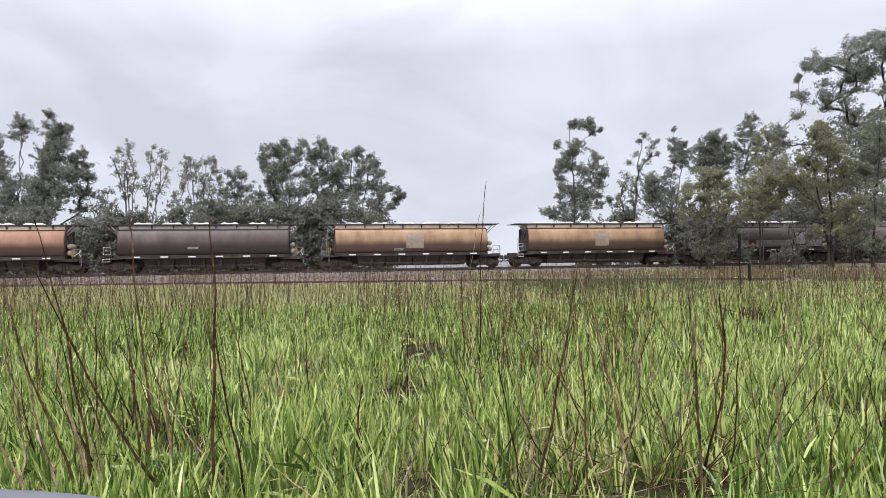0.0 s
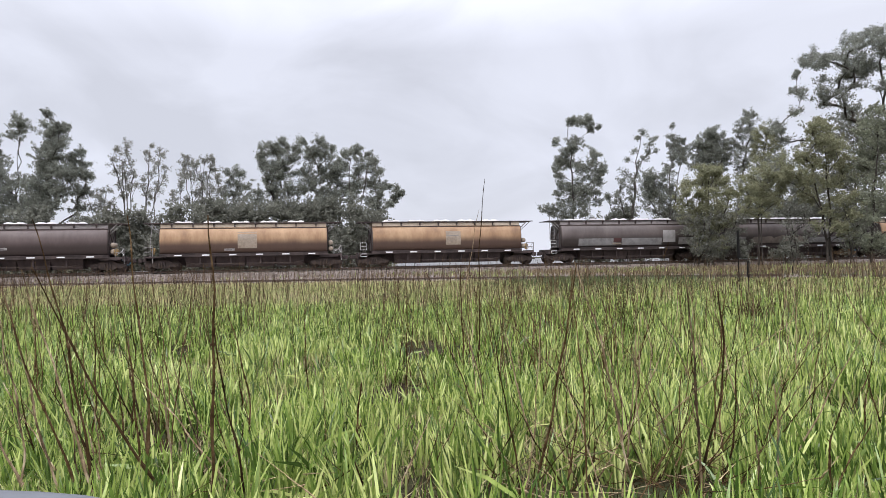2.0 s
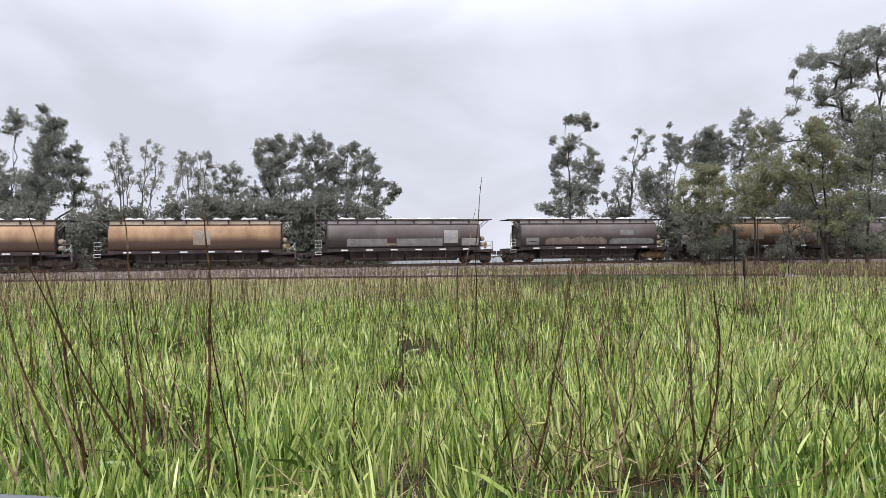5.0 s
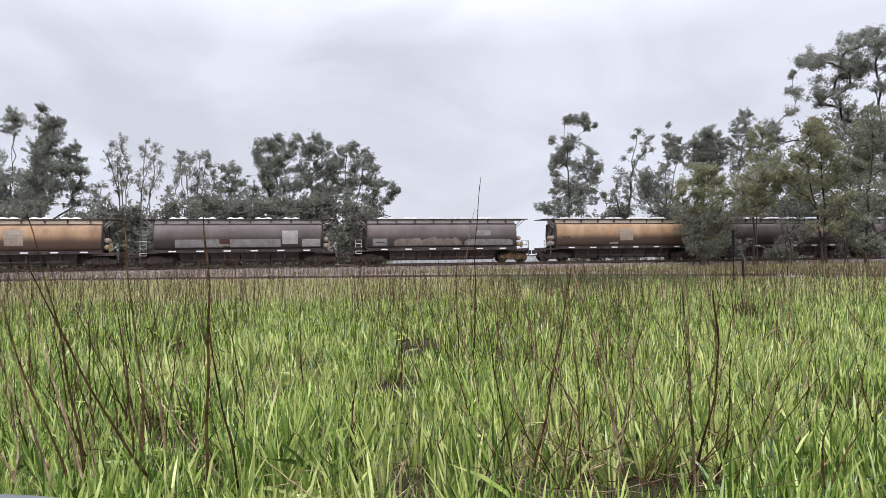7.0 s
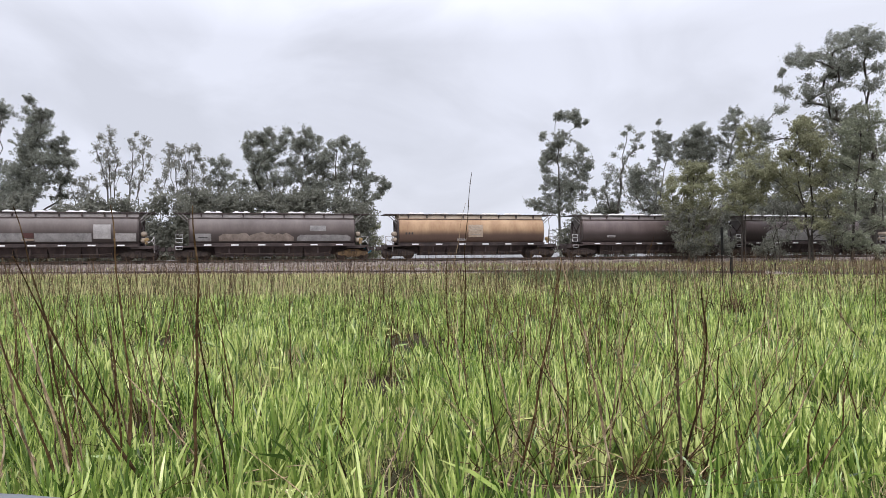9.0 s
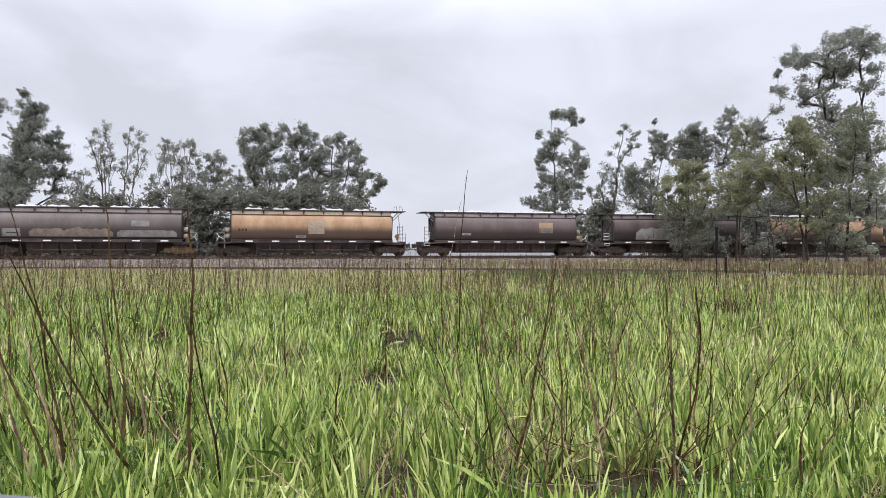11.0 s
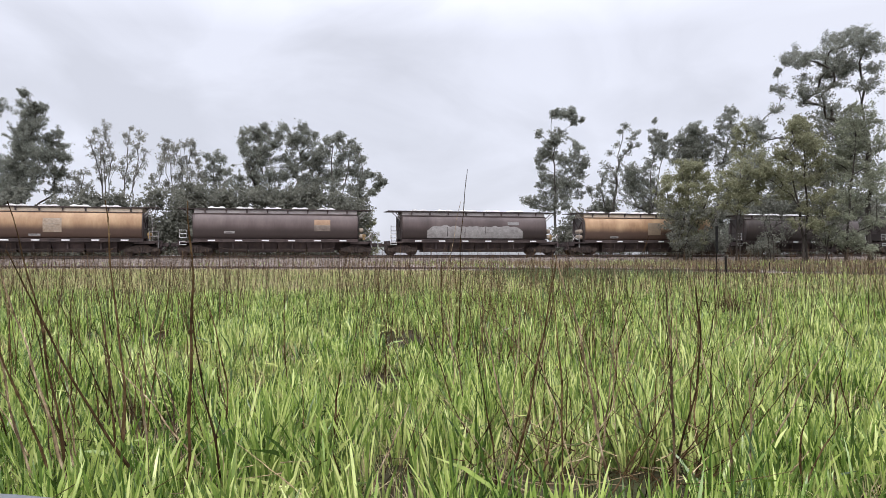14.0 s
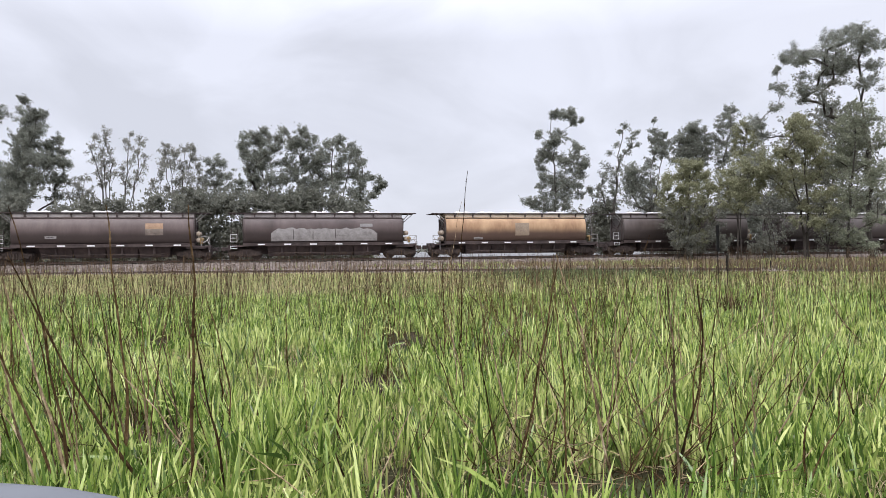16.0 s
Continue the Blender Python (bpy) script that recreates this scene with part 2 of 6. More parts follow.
M["orange_rust"] = material("fresh_orange_rust", [(0.05, 0.033, 0.022), (0.13, 0.082, 0.042), (0.22, 0.145, 0.075)], 3.0, 0.85, fine=14, spread=0.1)
M["ink"] = material("black_marking", [(0.02, 0.02, 0.02), (0.04, 0.035, 0.035)], 4.0, 0.6)
M["yellow"] = material("yellow_valve_paint", [(0.22, 0.14, 0.06), (0.36, 0.24, 0.1)], 5.0, 0.5)
M["blue"] = material("blue_hose_rubber", [(0.02, 0.09, 0.14), (0.04, 0.17, 0.25)], 5.0, 0.5)
M["post"] = material("tarred_post_steel", [(0.008, 0.008, 0.008), (0.02, 0.018, 0.017)], 9.0, 0.85, spec=0.1)
M["car"] = material("grey_car_trim", [(0.105, 0.11, 0.12), (0.14, 0.147, 0.16)], 3.0, 0.6, bump=0, spec=0.25)


# ---------------------------------------------------------------- mesh helpers
def part(name, bm, mat, parent=None, label=""):
    """Links a bmesh as one mesh object under a thing or a part."""
    me = bpy.data.meshes.new(name)
    bm.normal_update()
    bm.to_mesh(me)
    bm.free()
    me.materials.append(mat)
    return shared(name, me, parent, label)


def shared(name, me, parent=None, label="", at=None):
    ob = new(name, me)
    ob.parent = parent
    if at is not None:
        ob.matrix_basis = at
    if label:
        ob["label"] = label
    return ob


def mesh_of(bm, mat, smooth=False):
    me = bpy.data.meshes.new("mesh")
    bm.normal_update()
    if smooth:
        for f in bm.faces:
            f.smooth = True
    bm.to_mesh(me)
    bm.free()
    me.materials.append(mat)
    return me


def box(bm, x0, x1, y0, y1, z0, z1, bevel=0.0):
    made = bmesh.ops.create_cube(bm, size=1.0, matrix=Matrix.LocRotScale(((x0 + x1) / 2, (y0 + y1) / 2, (z0 + z1) / 2), None, (x1 - x0, y1 - y0, z1 - z0)))
    if bevel:
        edges = list({e for v in made["verts"] for e in v.link_edges})
        bmesh.ops.bevel(bm, geom=edges, offset=bevel, segments=2, affect="EDGES", profile=0.5)


def tube(bm, points, radii, sides=6, cap=True):
    """A round bar along points, with a radius at each."""
    points = [Vector(p) for p in points]
    if isinstance(radii, (int, float)):
        radii = [radii] * len(points)
    rings = []
    for i, p in enumerate(points):
        way = (points[min(i + 1, len(points) - 1)] - points[max(i - 1, 0)]).normalized()
        a = way.orthogonal().normalized() if abs(way.z) > 0.95 else way.cross(Vector((0, 0, 1))).normalized()
        b = way.cross(a).normalized()
        rings.append([bm.verts.new(p + radii[i] * (a * math.cos(t) + b * math.sin(t))) for t in (2 * math.pi * k / sides for k in range(sides))])
    for r0, r1 in zip(rings, rings[1:]):
        for k in range(sides):
            bm.faces.new((r0[k], r0[(k + 1) % sides], r1[(k + 1) % sides], r1[k]))
    if cap:
        bm.faces.new(rings[0][::-1])
        bm.faces.new(rings[-1])


def drum(bm, a, b, r, sides=16, bulge=0.0):
    """A closed cylinder from a to b, with domed ends."""
    a, b = Vector(a), Vector(b)
    way = (b - a).normalized()
    if bulge:
        pts = [a - way * bulge, a - way * bulge * 0.7, a, b, b + way * bulge * 0.7, b + way * bulge]
        tube(bm, pts, [r * 0.3, r * 0.75, r, r, r * 0.75, r * 0.3], sides)
    else:
        tube(bm, [a, b], r, sides)


def sweep(bm, profile, points, close=True):
    """Draws a closed profile of (across, up) along points on the plan."""
    rings = []
    for i, p in enumerate(points):
        p = Vector(p)
        way = (Vector(points[min(i + 1, len(points) - 1)]) - Vector(points[max(i - 1, 0)])).normalized()
        side = Vector((-way.y, way.x, 0)).normalized()
        rings.append([bm.verts.new(p + side * u + Vector((0, 0, v))) for u, v in profile])
    n = len(profile)
    for r0, r1 in zip(rings, rings[1:]):
        for k in range(n if close else n - 1):
            bm.faces.new((r0[k], r1[k], r1[(k + 1) % n], r0[(k + 1) % n]))
    if close:
        bm.faces.new(rings[0])
        bm.faces.new(rings[-1][::-1])


def triangles(name, co, tris, mat, smooth=False):
    """One mesh from arrays of points and triangles that were worked out in code."""
    me = bpy.data.meshes.new(name)
    co, tris = np.asarray(co, np.float32), np.asarray(tris, np.int32)
    me.vertices.add(len(co))
    me.vertices.foreach_set("co", co.ravel())
    me.loops.add(tris.size)
    me.loops.foreach_set("vertex_index", tris.ravel())
    me.polygons.add(len(tris))
    me.polygons.foreach_set("loop_start", np.arange(0, tris.size, 3, dtype=np.int32))
    me.polygons.foreach_set("use_smooth", np.full(len(tris), smooth))
    me.update(calc_edges=True)
    me.materials.append(mat)
    return me


# ---------------------------------------------------------------- ground and railway
LINE_Y, LINE_SLOPE = 61.35, 0.2173
TURN = math.atan(LINE_SLOPE)
ALONG = Vector((math.cos(TURN), math.sin(TURN), 0))
RAIL_Z, SIDING_Z = 0.60, 0.06


def on_line(s, off=0.0, z=RAIL_Z):
    """A point on the main line: s metres along it, off metres to its far side."""
    return Vector((0, LINE_Y, z)) + ALONG * s + Vector((-ALONG.y, ALONG.x, 0)) * off


def siding_y(x):
    if x < -24:
        return 44.73
    return 42.1 - 0.22 * x - 0.0046 * x * x + 0.0


def ground_mesh():
    ticks = [-3000, -1200, -500, -250, -150, -100] + list(range(-70, 71, 4)) + [100, 150, 250, 500, 1200, 3000]
    depth = [-3000, -800, -200, -60, -20, -8] + [v * 2.0 for v in range(-1, 60)] + [140, 180, 260, 400, 800, 3000]
    co, tris = [], []
    for y in depth:
        for x in ticks:
            near = 1.0 if abs(x) < 80 and 1 < y < 42 else 0.3
            sink = 0.0 if y < 34 else 0.1 * min(1.0, (y - 34) / 5)
            co.append((x, y, -0.03 - sink + near * 0.06 * noise.noise(Vector((x * 0.23, y * 0.23, 3.1)))))
    w = len(ticks)
    for j in range(len(depth) - 1):
        for i in range(w - 1):
            a = j * w + i
            tris += [(a, a + 1, a + w + 1), (a, a + w + 1, a + w)]
    return triangles("ground", co, tris, M["soil"], True)


tagged(new("ground", ground_mesh()), "flat meadow soil with brown thatch and weeds", "ground", kind="structure")


def embankment(name, centre, top_z, half_top, half_base, label):
    """A bank of broken stone along a row of points, with an uneven skin."""
    rnd = random.Random(5)
    rows = []
    cols = [-1.0, -0.86, -0.7, -0.52, -0.3, -0.1, 0.1, 0.3, 0.52, 0.7, 0.86, 1.0]
    for i, p in enumerate(centre):
        way = (centre[min(i + 1, len(centre) - 1)] - centre[max(i - 1, 0)]).normalized()
        side = Vector((-way.y, way.x, 0))
        for c in cols:
            off = c * half_base
            z = top_z if abs(off) <= half_top else -0.22 + (top_z + 0.22) * (half_base - abs(off)) / (half_base - half_top)
            q = p + side * (off + rnd.uniform(-0.06, 0.06))
            rows.append((q.x, q.y, z - 0.04 + rnd.uniform(-0.035, 0.035)))
    w = len(cols)
    tris = []
    for j in range(len(centre) - 1):
        for i in range(w - 1):
            a = j * w + i
            tris += [(a, a + w, a + w + 1), (a, a + w + 1, a + 1)]
    return tagged(new(name, triangles(name, rows, tris, M["ballast"], False)), label, "ballast", kind="structure")


main_points = [on_line(s, 0, 0) for s in np.arange(-184, 190, 0.8)]
siding_points = [Vector((x, siding_y(x), 0)) for x in np.arange(-160, 18.8, 0.8)]
embankment("ballast_main", main_points, RAIL_Z - 0.2, 1.9, 3.9, "grey-brown crushed stone bank under the main line")
embankment("ballast_siding", siding_points, SIDING_Z - 0.05, 1.5, 2.4, "thin brown stone bed under the rusty siding")


def apron():
    """The gravelly strip between the siding and the main line, fraying out towards the trees."""
    rnd = random.Random(8)
    co, tris, xs = [], [], np.arange(-175, 26, 1.5)
    for x in xs:
        lo = siding_y(x) - 2.0
        hi = LINE_Y + LINE_SLOPE * x - 3.2
        if x > 6:
            hi = lo + 3.6 + (hi - lo - 3.6) * max(0.0, 1 - (x - 6) / 14)
        for k in range(9):
            y = lo + (max(hi, lo + 0.5) - lo) * k / 8
            co.append((x, y + rnd.uniform(-0.3, 0.3), -0.085 + rnd.uniform(-0.012, 0.012)))
    for j in range(len(xs) - 1):
        for k in range(8):
            a = j * 9 + k
            tris += [(a, a + 9, a + 10), (a, a + 10, a + 1)]
    return triangles("gravel_strip", co, tris, M["ballast"], True)


tagged(new("gravel_strip", apron()), "flat brown gravel between the two tracks", "gravel", kind="structure")


def loose_stones():
    """Broken stone lying on the gravel strip and on the near face of the bank."""
    rng = np.random.default_rng(14)
    n = 8000
    x = rng.uniform(-42, 30, n)
    lo = np.array([siding_y(v) - 1.8 for v in x])
    hi = LINE_Y + LINE_SLOPE * x - 1.2
    y = lo + (hi - lo) * rng.uniform(0, 1, n)
    gap = (hi + 1.2 - y) * math.cos(TURN)
    z = np.where(gap < 1.9, RAIL_Z - 0.22, np.where(gap < 3.9, -0.22 + (RAIL_Z + 0.02) * (3.9 - gap) / 2.0, -0.09))
    z = np.maximum(z, -0.09)
    r = rng.uniform(0.025, 0.06, (n, 1, 1))
    shape = np.array([(1, 0, 0), (-1, 0, 0), (0, 1, 0), (0, -1, 0), (0, 0, 0.9), (0, 0, -0.6)])
    co = np.stack([x, y, z], 1)[:, None, :] + shape[None] * r * rng.uniform(0.6, 1.3, (n, 6, 1))
    faces = np.array([(0, 2, 4), (2, 1, 4), (1, 3, 4), (3, 0, 4), (2, 0, 5), (1, 2, 5), (3, 1, 5), (0, 3, 5)])
    tris = (np.arange(n)[:, None, None] * 6 + faces[None]).reshape(-1, 3)
    return triangles("ballast_stones", co.reshape(-1, 3), tris, M["ballast"])


tagged(new("ballast_stones", loose_stones()), "loose grey-brown broken stones beside the rails", "stones", kind="stuff")


def mirror_water():
    """Shallow standing water added in the paddock behind the railway, to mirror a bright strip of sky."""
    rnd = random.Random(3)
    bm = bmesh.new()
    rim = []
    for k in range(48):
        a = 2 * math.pi * k / 48
        d = 1 + 0.12 * math.sin(3 * a + 1) + rnd.uniform(-0.03, 0.03)
        rim.append(bm.verts.new((75 + 190 * d * math.cos(a), 345 + 215 * d * math.sin(a), 0.02)))
    bm.faces.new(rim)
    return mesh_of(bm, M["water"])


# added reflector: gives the bright strip seen under the wagons
tagged(new("water", mirror_water()), "shallow still water added in a far paddock to mirror the sky", "water", kind="structure")
RAIL_SECTION = [(-0.065, -0.15), (0.065, -0.15), (0.06, -0.135), (0.012, -0.115), (0.012, -0.045), (0.036, -0.035), (0.036, -0.004),
                (-0.036, -0.004), (-0.036, -0.035), (-0.012, -0.045), (-0.012, -0.115), (-0.06, -0.135)]


def track(name, points, top_z, gauge, worn, label, first, last):
    """Two rails on sleepers; the sleepers stand 0.65 m apart."""
    root = tagged(new(name), label, "railway track", kind="structure")
    for side in (-1, 1):
        line = []
        for i, p in enumerate(points):
            way = (points[min(i + 1, len(points) - 1)] - points[max(i - 1, 0)]).normalized()
            line.append(p + Vector((-way.y, way.x, 0)) * side * gauge / 2 + Vector((0, 0, top_z)))
        bm = bmesh.new()
        sweep(bm, RAIL_SECTION, line)
        rail = part("rail", bm, M["rail"], root, "long rust-brown steel rail")
        if worn:
            bm = bmesh.new()
            sweep(bm, [(-0.03, -0.003), (0.03, -0.003), (0.026, 0.001), (-0.026, 0.001)], line)
            part("running_surface", bm, M["rail_top"], rail, "bright worn rail head")
    bm = bmesh.new()
    box(bm, -1.0, 1.0, -0.12, 0.12, -0.28, -0.152, 0.012)
    me = mesh_of(bm, M["sleeper"])
    gone, step, k = 0.0, 0.65, 0
    for a, b in zip(points, points[1:]):
        way = b - a
        while gone < way.length:
            p = a + way.normalized() * gone
            if first < p.x < last and k < 290:
                ang = math.atan2(way.y, way.x)
                shared("sleeper", me, root, at=Matrix.Translation((p.x, p.y, top_z)) @ Matrix.Rotation(ang + math.pi / 2 + 0.01 * math.sin(k * 7), 4, "Z"))
                k += 1
            gone += step
        gone -= way.length
    return root


track("track_main", main_points[::4], RAIL_Z, 1.067, True, "main line with worn rails on dark sleepers", -48, 70)
track("track_siding", siding_points[::3], SIDING_Z, 1.067, False, "rusty little-used siding half buried in stone", 0, 0)

# ---------------------------------------------------------------- the train
BODY, PITCH, WHEEL = 12.88, 16.64, 0.42
HALF = BODY / 2
# half width of the barrel at each height above the rail
BARREL = [(1.20, 1.33), (1.29, 1.45), (1.37, 1.70), (1.42, 2.0), (1.44, 2.3), (1.425, 2.6), (1.37, 2.88), (1.27, 3.12), (1.13, 3.29), (0.98, 3.39)]


def barrel_at(z):
    for (w0, z0), (w1, z1) in zip(BARREL, BARREL[1:]):
        if z <= z1:
            return w0 + (w1 - w0) * (z - z0) / (z1 - z0)
    return BARREL[-1][0]


def barrel_mesh(mat):
    """The bulging tank, with eased ends."""
    bm = bmesh.new()
    ring = [(-w, z) for w, z in BARREL] + [(w, z) for w, z in BARREL[::-1]]
    stops = [(-HALF, 0.955), (-HALF + 0.05, 0.99), (-HALF + 0.12, 1.0)]
    stops += [(-HALF + k * BODY / 6, 1.0) for k in range(1, 6)]
    stops += [(HALF - 0.12, 1.0), (HALF - 0.05, 0.99), (HALF, 0.955)]
    rings = [[bm.verts.new((x, y * k, 2.3 + (z - 2.3) * (1 if k > 0.999 else k))) for y, z in ring] for x, k in stops]
    n = len(ring)
    for a, b in zip(rings, rings[1:]):
        for i in range(n):
            bm.faces.new((a[i], a[(i + 1) % n], b[(i + 1) % n], b[i]))
    for f in bm.faces:
        f.smooth = True
    for f in (bm.faces.new(rings[0]), bm.faces.new(rings[-1][::-1])):
        f.smooth = False
    bmesh.ops.recalc_face_normals(bm, faces=bm.faces)
    return mesh_of(bm, mat)


def roof_mesh(mat):
    """The upright coaming under the roof edge and the low roof itself."""
    bm = bmesh.new()
    ring = [(-0.97, 3.385), (-0.96, 3.63), (-0.9, 3.7), (-0.45, 3.77), (0.45, 3.77), (0.9, 3.7), (0.96, 3.63), (0.97, 3.385)]
    rings = [[bm.verts.new((x, y, z)) for y, z in ring] for x in (-HALF + 0.02, HALF - 0.02)]
    for i in range(len(ring)):
        j = (i + 1) % len(ring)
        bm.faces.new((rings[0][i], rings[0][j], rings[1][j], rings[1][i]))
    bm.faces.new(rings[0])
    bm.faces.new(rings[1])
    bmesh.ops.recalc_face_normals(bm, faces=bm.faces)
    return mesh_of(bm, mat)


def patch_mesh(f0, f1, z0, z1, mat, lumpy=0.0, seed=1, proud=0.007):
    """A field of paint on the near side of the barrel; lumpy: how far its upper edge wanders."""
    rnd = random.Random(seed)
    bm = bmesh.new()
    cols = 2 if not lumpy else max(6, int((f1 - f0) * 48))
    rows = 7
    grid, top = [], z1
    for i in range(cols):
        u = i / (cols - 1)
        if lumpy:
            ease = min(1.0, 0.6 + 8 * min(u, 1 - u))
            top = z0 + (z1 - z0) * (1 - lumpy * rnd.random()) * ease
        x = -HALF + BODY * (f0 + (f1 - f0) * u)
        grid.append([bm.verts.new((x, -barrel_at(z) - proud, z)) for z in (z0 + (top - z0) * k / (rows - 1) for k in range(rows))])
    for a, b in zip(grid, grid[1:]):
        for k in range(rows - 1):
            bm.faces.new((a[k], b[k], b[k + 1], a[k + 1])).smooth = True
    return mesh_of(bm, mat)


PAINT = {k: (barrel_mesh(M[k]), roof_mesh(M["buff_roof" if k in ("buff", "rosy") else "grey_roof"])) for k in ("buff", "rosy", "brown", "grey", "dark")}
K = {}


def keep(name, mat, *shapes, smooth=False):
    """A mesh that all wagons share, from calls on one bmesh."""
    bm = bmesh.new()
    for make, *args in shapes:
        make(bm, *args)
    K[name] = mesh_of(bm, M[mat], smooth)


keep("walkway", "under", (box, -HALF - 1.2, HALF + 1.2, -1.06, 1.06, 3.705, 3.735), (box, -HALF - 1.2, HALF + 1.2, -1.08, -1.05, 3.69, 3.76), (box, -HALF - 1.2, HALF + 1.2, 1.05, 1.08, 3.69, 3.76))
# dark strip added as the shadow line of the ridge seam
keep("ridge", "under", (box, -HALF + 0.02, HALF - 0.02, -1.17, -1.0, 3.29, 3.36))
keep("bracket", "under", (box, -0.05, 0.05, -1.07, -0.95, 3.42, 3.7), (box, -0.09, 0.09, -1.075, -1.06, 3.6, 3.7))
keep("hatch", "hatch", (box, -0.66, 0.66, -0.5, 0.5, 3.765, 3.87, 0.04), (box, -0.52, -0.24, -0.42, 0.42, 3.86, 3.94, 0.03), (box, 0.24, 0.52, -0.42, 0.42, 3.86, 3.94, 0.03))
keep("side_sill", "under", (box, -HALF - 0.05, HALF + 0.05, -1.40, -1.2, 1.27, 1.34), (box, -HALF - 0.05, HALF + 0.05, -1.38, -1.34, 1.08, 1.27))
keep("reflector", "reflector", (box, -0.28, 0.28, -1.386, -1.38, 1.15, 1.25))
keep("centre_sill", "under", (box, -HALF - 1.3, HALF + 1.3, -0.22, 0.22, 0.4, 1.14))
keep("end_platform", "under", (box, HALF - 0.3, HALF + 1.15, -1.28, 1.28, 1.02, 1.14), (box, HALF + 1.05, HALF + 1.17, -1.3, 1.3, 0.82, 1.2), (box, HALF - 0.6, HALF + 0.9, -1.26, -1.16, 0.92, 1.1))
keep("end_frame", "under", (tube, [(HALF + 0.02, -0.95, 1.15), (HALF + 0.08, -0.95, 3.3)], 0.06), (tube, [(HALF + 0.02, 0.95, 1.15), (HALF + 0.08, 0.95, 3.3)], 0.06),
     (tube, [(HALF + 0.05, -0.95, 2.1), (HALF + 0.05, 0.95, 2.1)], 0.05), (tube, [(HALF + 0.05, -0.95, 3.2), (HALF + 0.05, 0.2, 2.1)], 0.05), (tube, [(HALF + 0.05, 0.95, 3.2), (HALF + 0.05, -0.2, 2.1)], 0.05))
def end_plate_mesh():
    """The flat dark end of the tank, a little smaller than the barrel."""
    bm = bmesh.new()
    ring = [(-w * 0.945, z) for w, z in BARREL] + [(w * 0.945, z) for w, z in BARREL[::-1]]
    a, b = ([bm.verts.new((x, y, 2.3 + (z - 2.3) * 0.945)) for y, z in ring] for x in (HALF - 0.01, HALF + 0.035))
    for i in range(len(ring)):
        j = (i + 1) % len(ring)
        bm.faces.new((a[i], a[j], b[j], b[i]))
    bm.faces.new(b)
    bmesh.ops.recalc_face_normals(bm, faces=bm.faces)
    return mesh_of(bm, M["dark"])


K["end_plate"] = end_plate_mesh()
keep("roof_brace", "steel", (tube, [(HALF - 0.02, -0.95, 3.05), (HALF + 0.62, -0.98, 3.7)], 0.045), (tube, [(HALF + 0.0, -0.9, 2.85), (HALF + 0.95, -0.98, 3.7)], 0.035))
keep("coupler", "under", (box, HALF + 1.1, HALF + 1.6, -0.13, 0.13, 0.72, 0.98, 0.03), (box, HALF + 1.5, HALF + 1.8, -0.2, 0.2, 0.68, 1.02, 0.05))
keep("ladder_rail", "rust", (tube, [(0, -1.2, 1.1), (0, -1.18, 2.5)], 0.022), (tube, [(0.44, -1.2, 1.1), (0.44, -1.18, 2.5)], 0.022))
keep("rung", "rust", (tube, [(0, -1.18, 0), (0.44, -1.18, 0)], 0.016))
keep("step", "white", (tube, [(-0.08, -1.28, 1.42), (-0.08, -1.28, 2.0), (0.42, -1.28, 2.0), (0.42, -1.28, 1.42), (-0.08, -1.28, 1.42)], 0.025, 6, False), (tube, [(-0.08, -1.28, 1.72), (0.42, -1.28, 1.72)], 0.024),
     (tube, [(-0.08, -1.42, 1.08), (-0.08, -1.42, 0.88), (0.42, -1.42, 0.88), (0.42, -1.42, 1.08), (-0.08, -1.42, 1.08)], 0.025, 6, False))
keep("handrail", "steel", (tube, [(0, -1.22, 1.14), (0, -1.22, 1.85), (0.62, -1.22, 1.85), (0.62, -1.22, 0.62)], 0.035), (tube, [(0, -1.22, 1.5), (0.62, -1.22, 1.5)], 0.025))
keep("roof_hoop", "steel", (tube, [(0.0, -0.9, 3.7), (0.12, -0.9, 4.12), (0.28, -0.9, 4.2), (0.34, -0.9, 3.7)], 0.025), (tube, [(0.5, -0.9, 3.7), (0.56, -0.9, 4.2), (0.74, -0.9, 4.1), (0.86, -0.9, 3.7)], 0.025))
keep("reservoir", "patch_faded", (drum, (0, -1.05, 0), (0, -0.25, 0), 0.2, 14, 0.1), smooth=True)
keep("valve", "yellow", (drum, (0, -1.1, 0), (0, -0.7, 0), 0.17, 12, 0.08), (box, -0.1, 0.1, -1.15, -0.9, -0.35, -0.1, 0.03))
keep("brake_lever", "white", (tube, [(0, -1.1, 0), (0.35, -1.1, 0.22), (0.52, -1.1, 0.5)], 0.035), (tube, [(0.35, -1.1, 0.22), (0.5, -1.1, -0.1)], 0.03))
keep("air_hose", "blue", (tube, [(0, -0.5, 0.95), (0.12, -0.52, 0.6), (0.35, -0.52, 0.5), (0.55, -0.5, 0.72)], 0.05), (box, -0.12, 0.14, -0.62, -0.42, 0.82, 1.02, 0.03))
keep("hose", "under", (tube, [(0, -0.4, 0.95), (0.12, -0.42, 0.5), (0.35, -0.42, 0.4), (0.55, -0.4, 0.6)], 0.04))
keep("plate", "patch_pale", (box, -0.4, 0.4, -0.006, 0.006, -0.09, 0.09))
keep("plate_bar", "ink", (box, -0.27, 0.2, -0.011, -0.005, -0.02, 0.015))
keep("brake_pipe", "rust", (tube, [(-HALF + 1.9, -1.0, 0.62), (-HALF + 2.6, -1.12, 0.5), (HALF - 2.6, -1.12, 0.5), (HALF - 1.9, -1.0, 0.62)], 0.04))


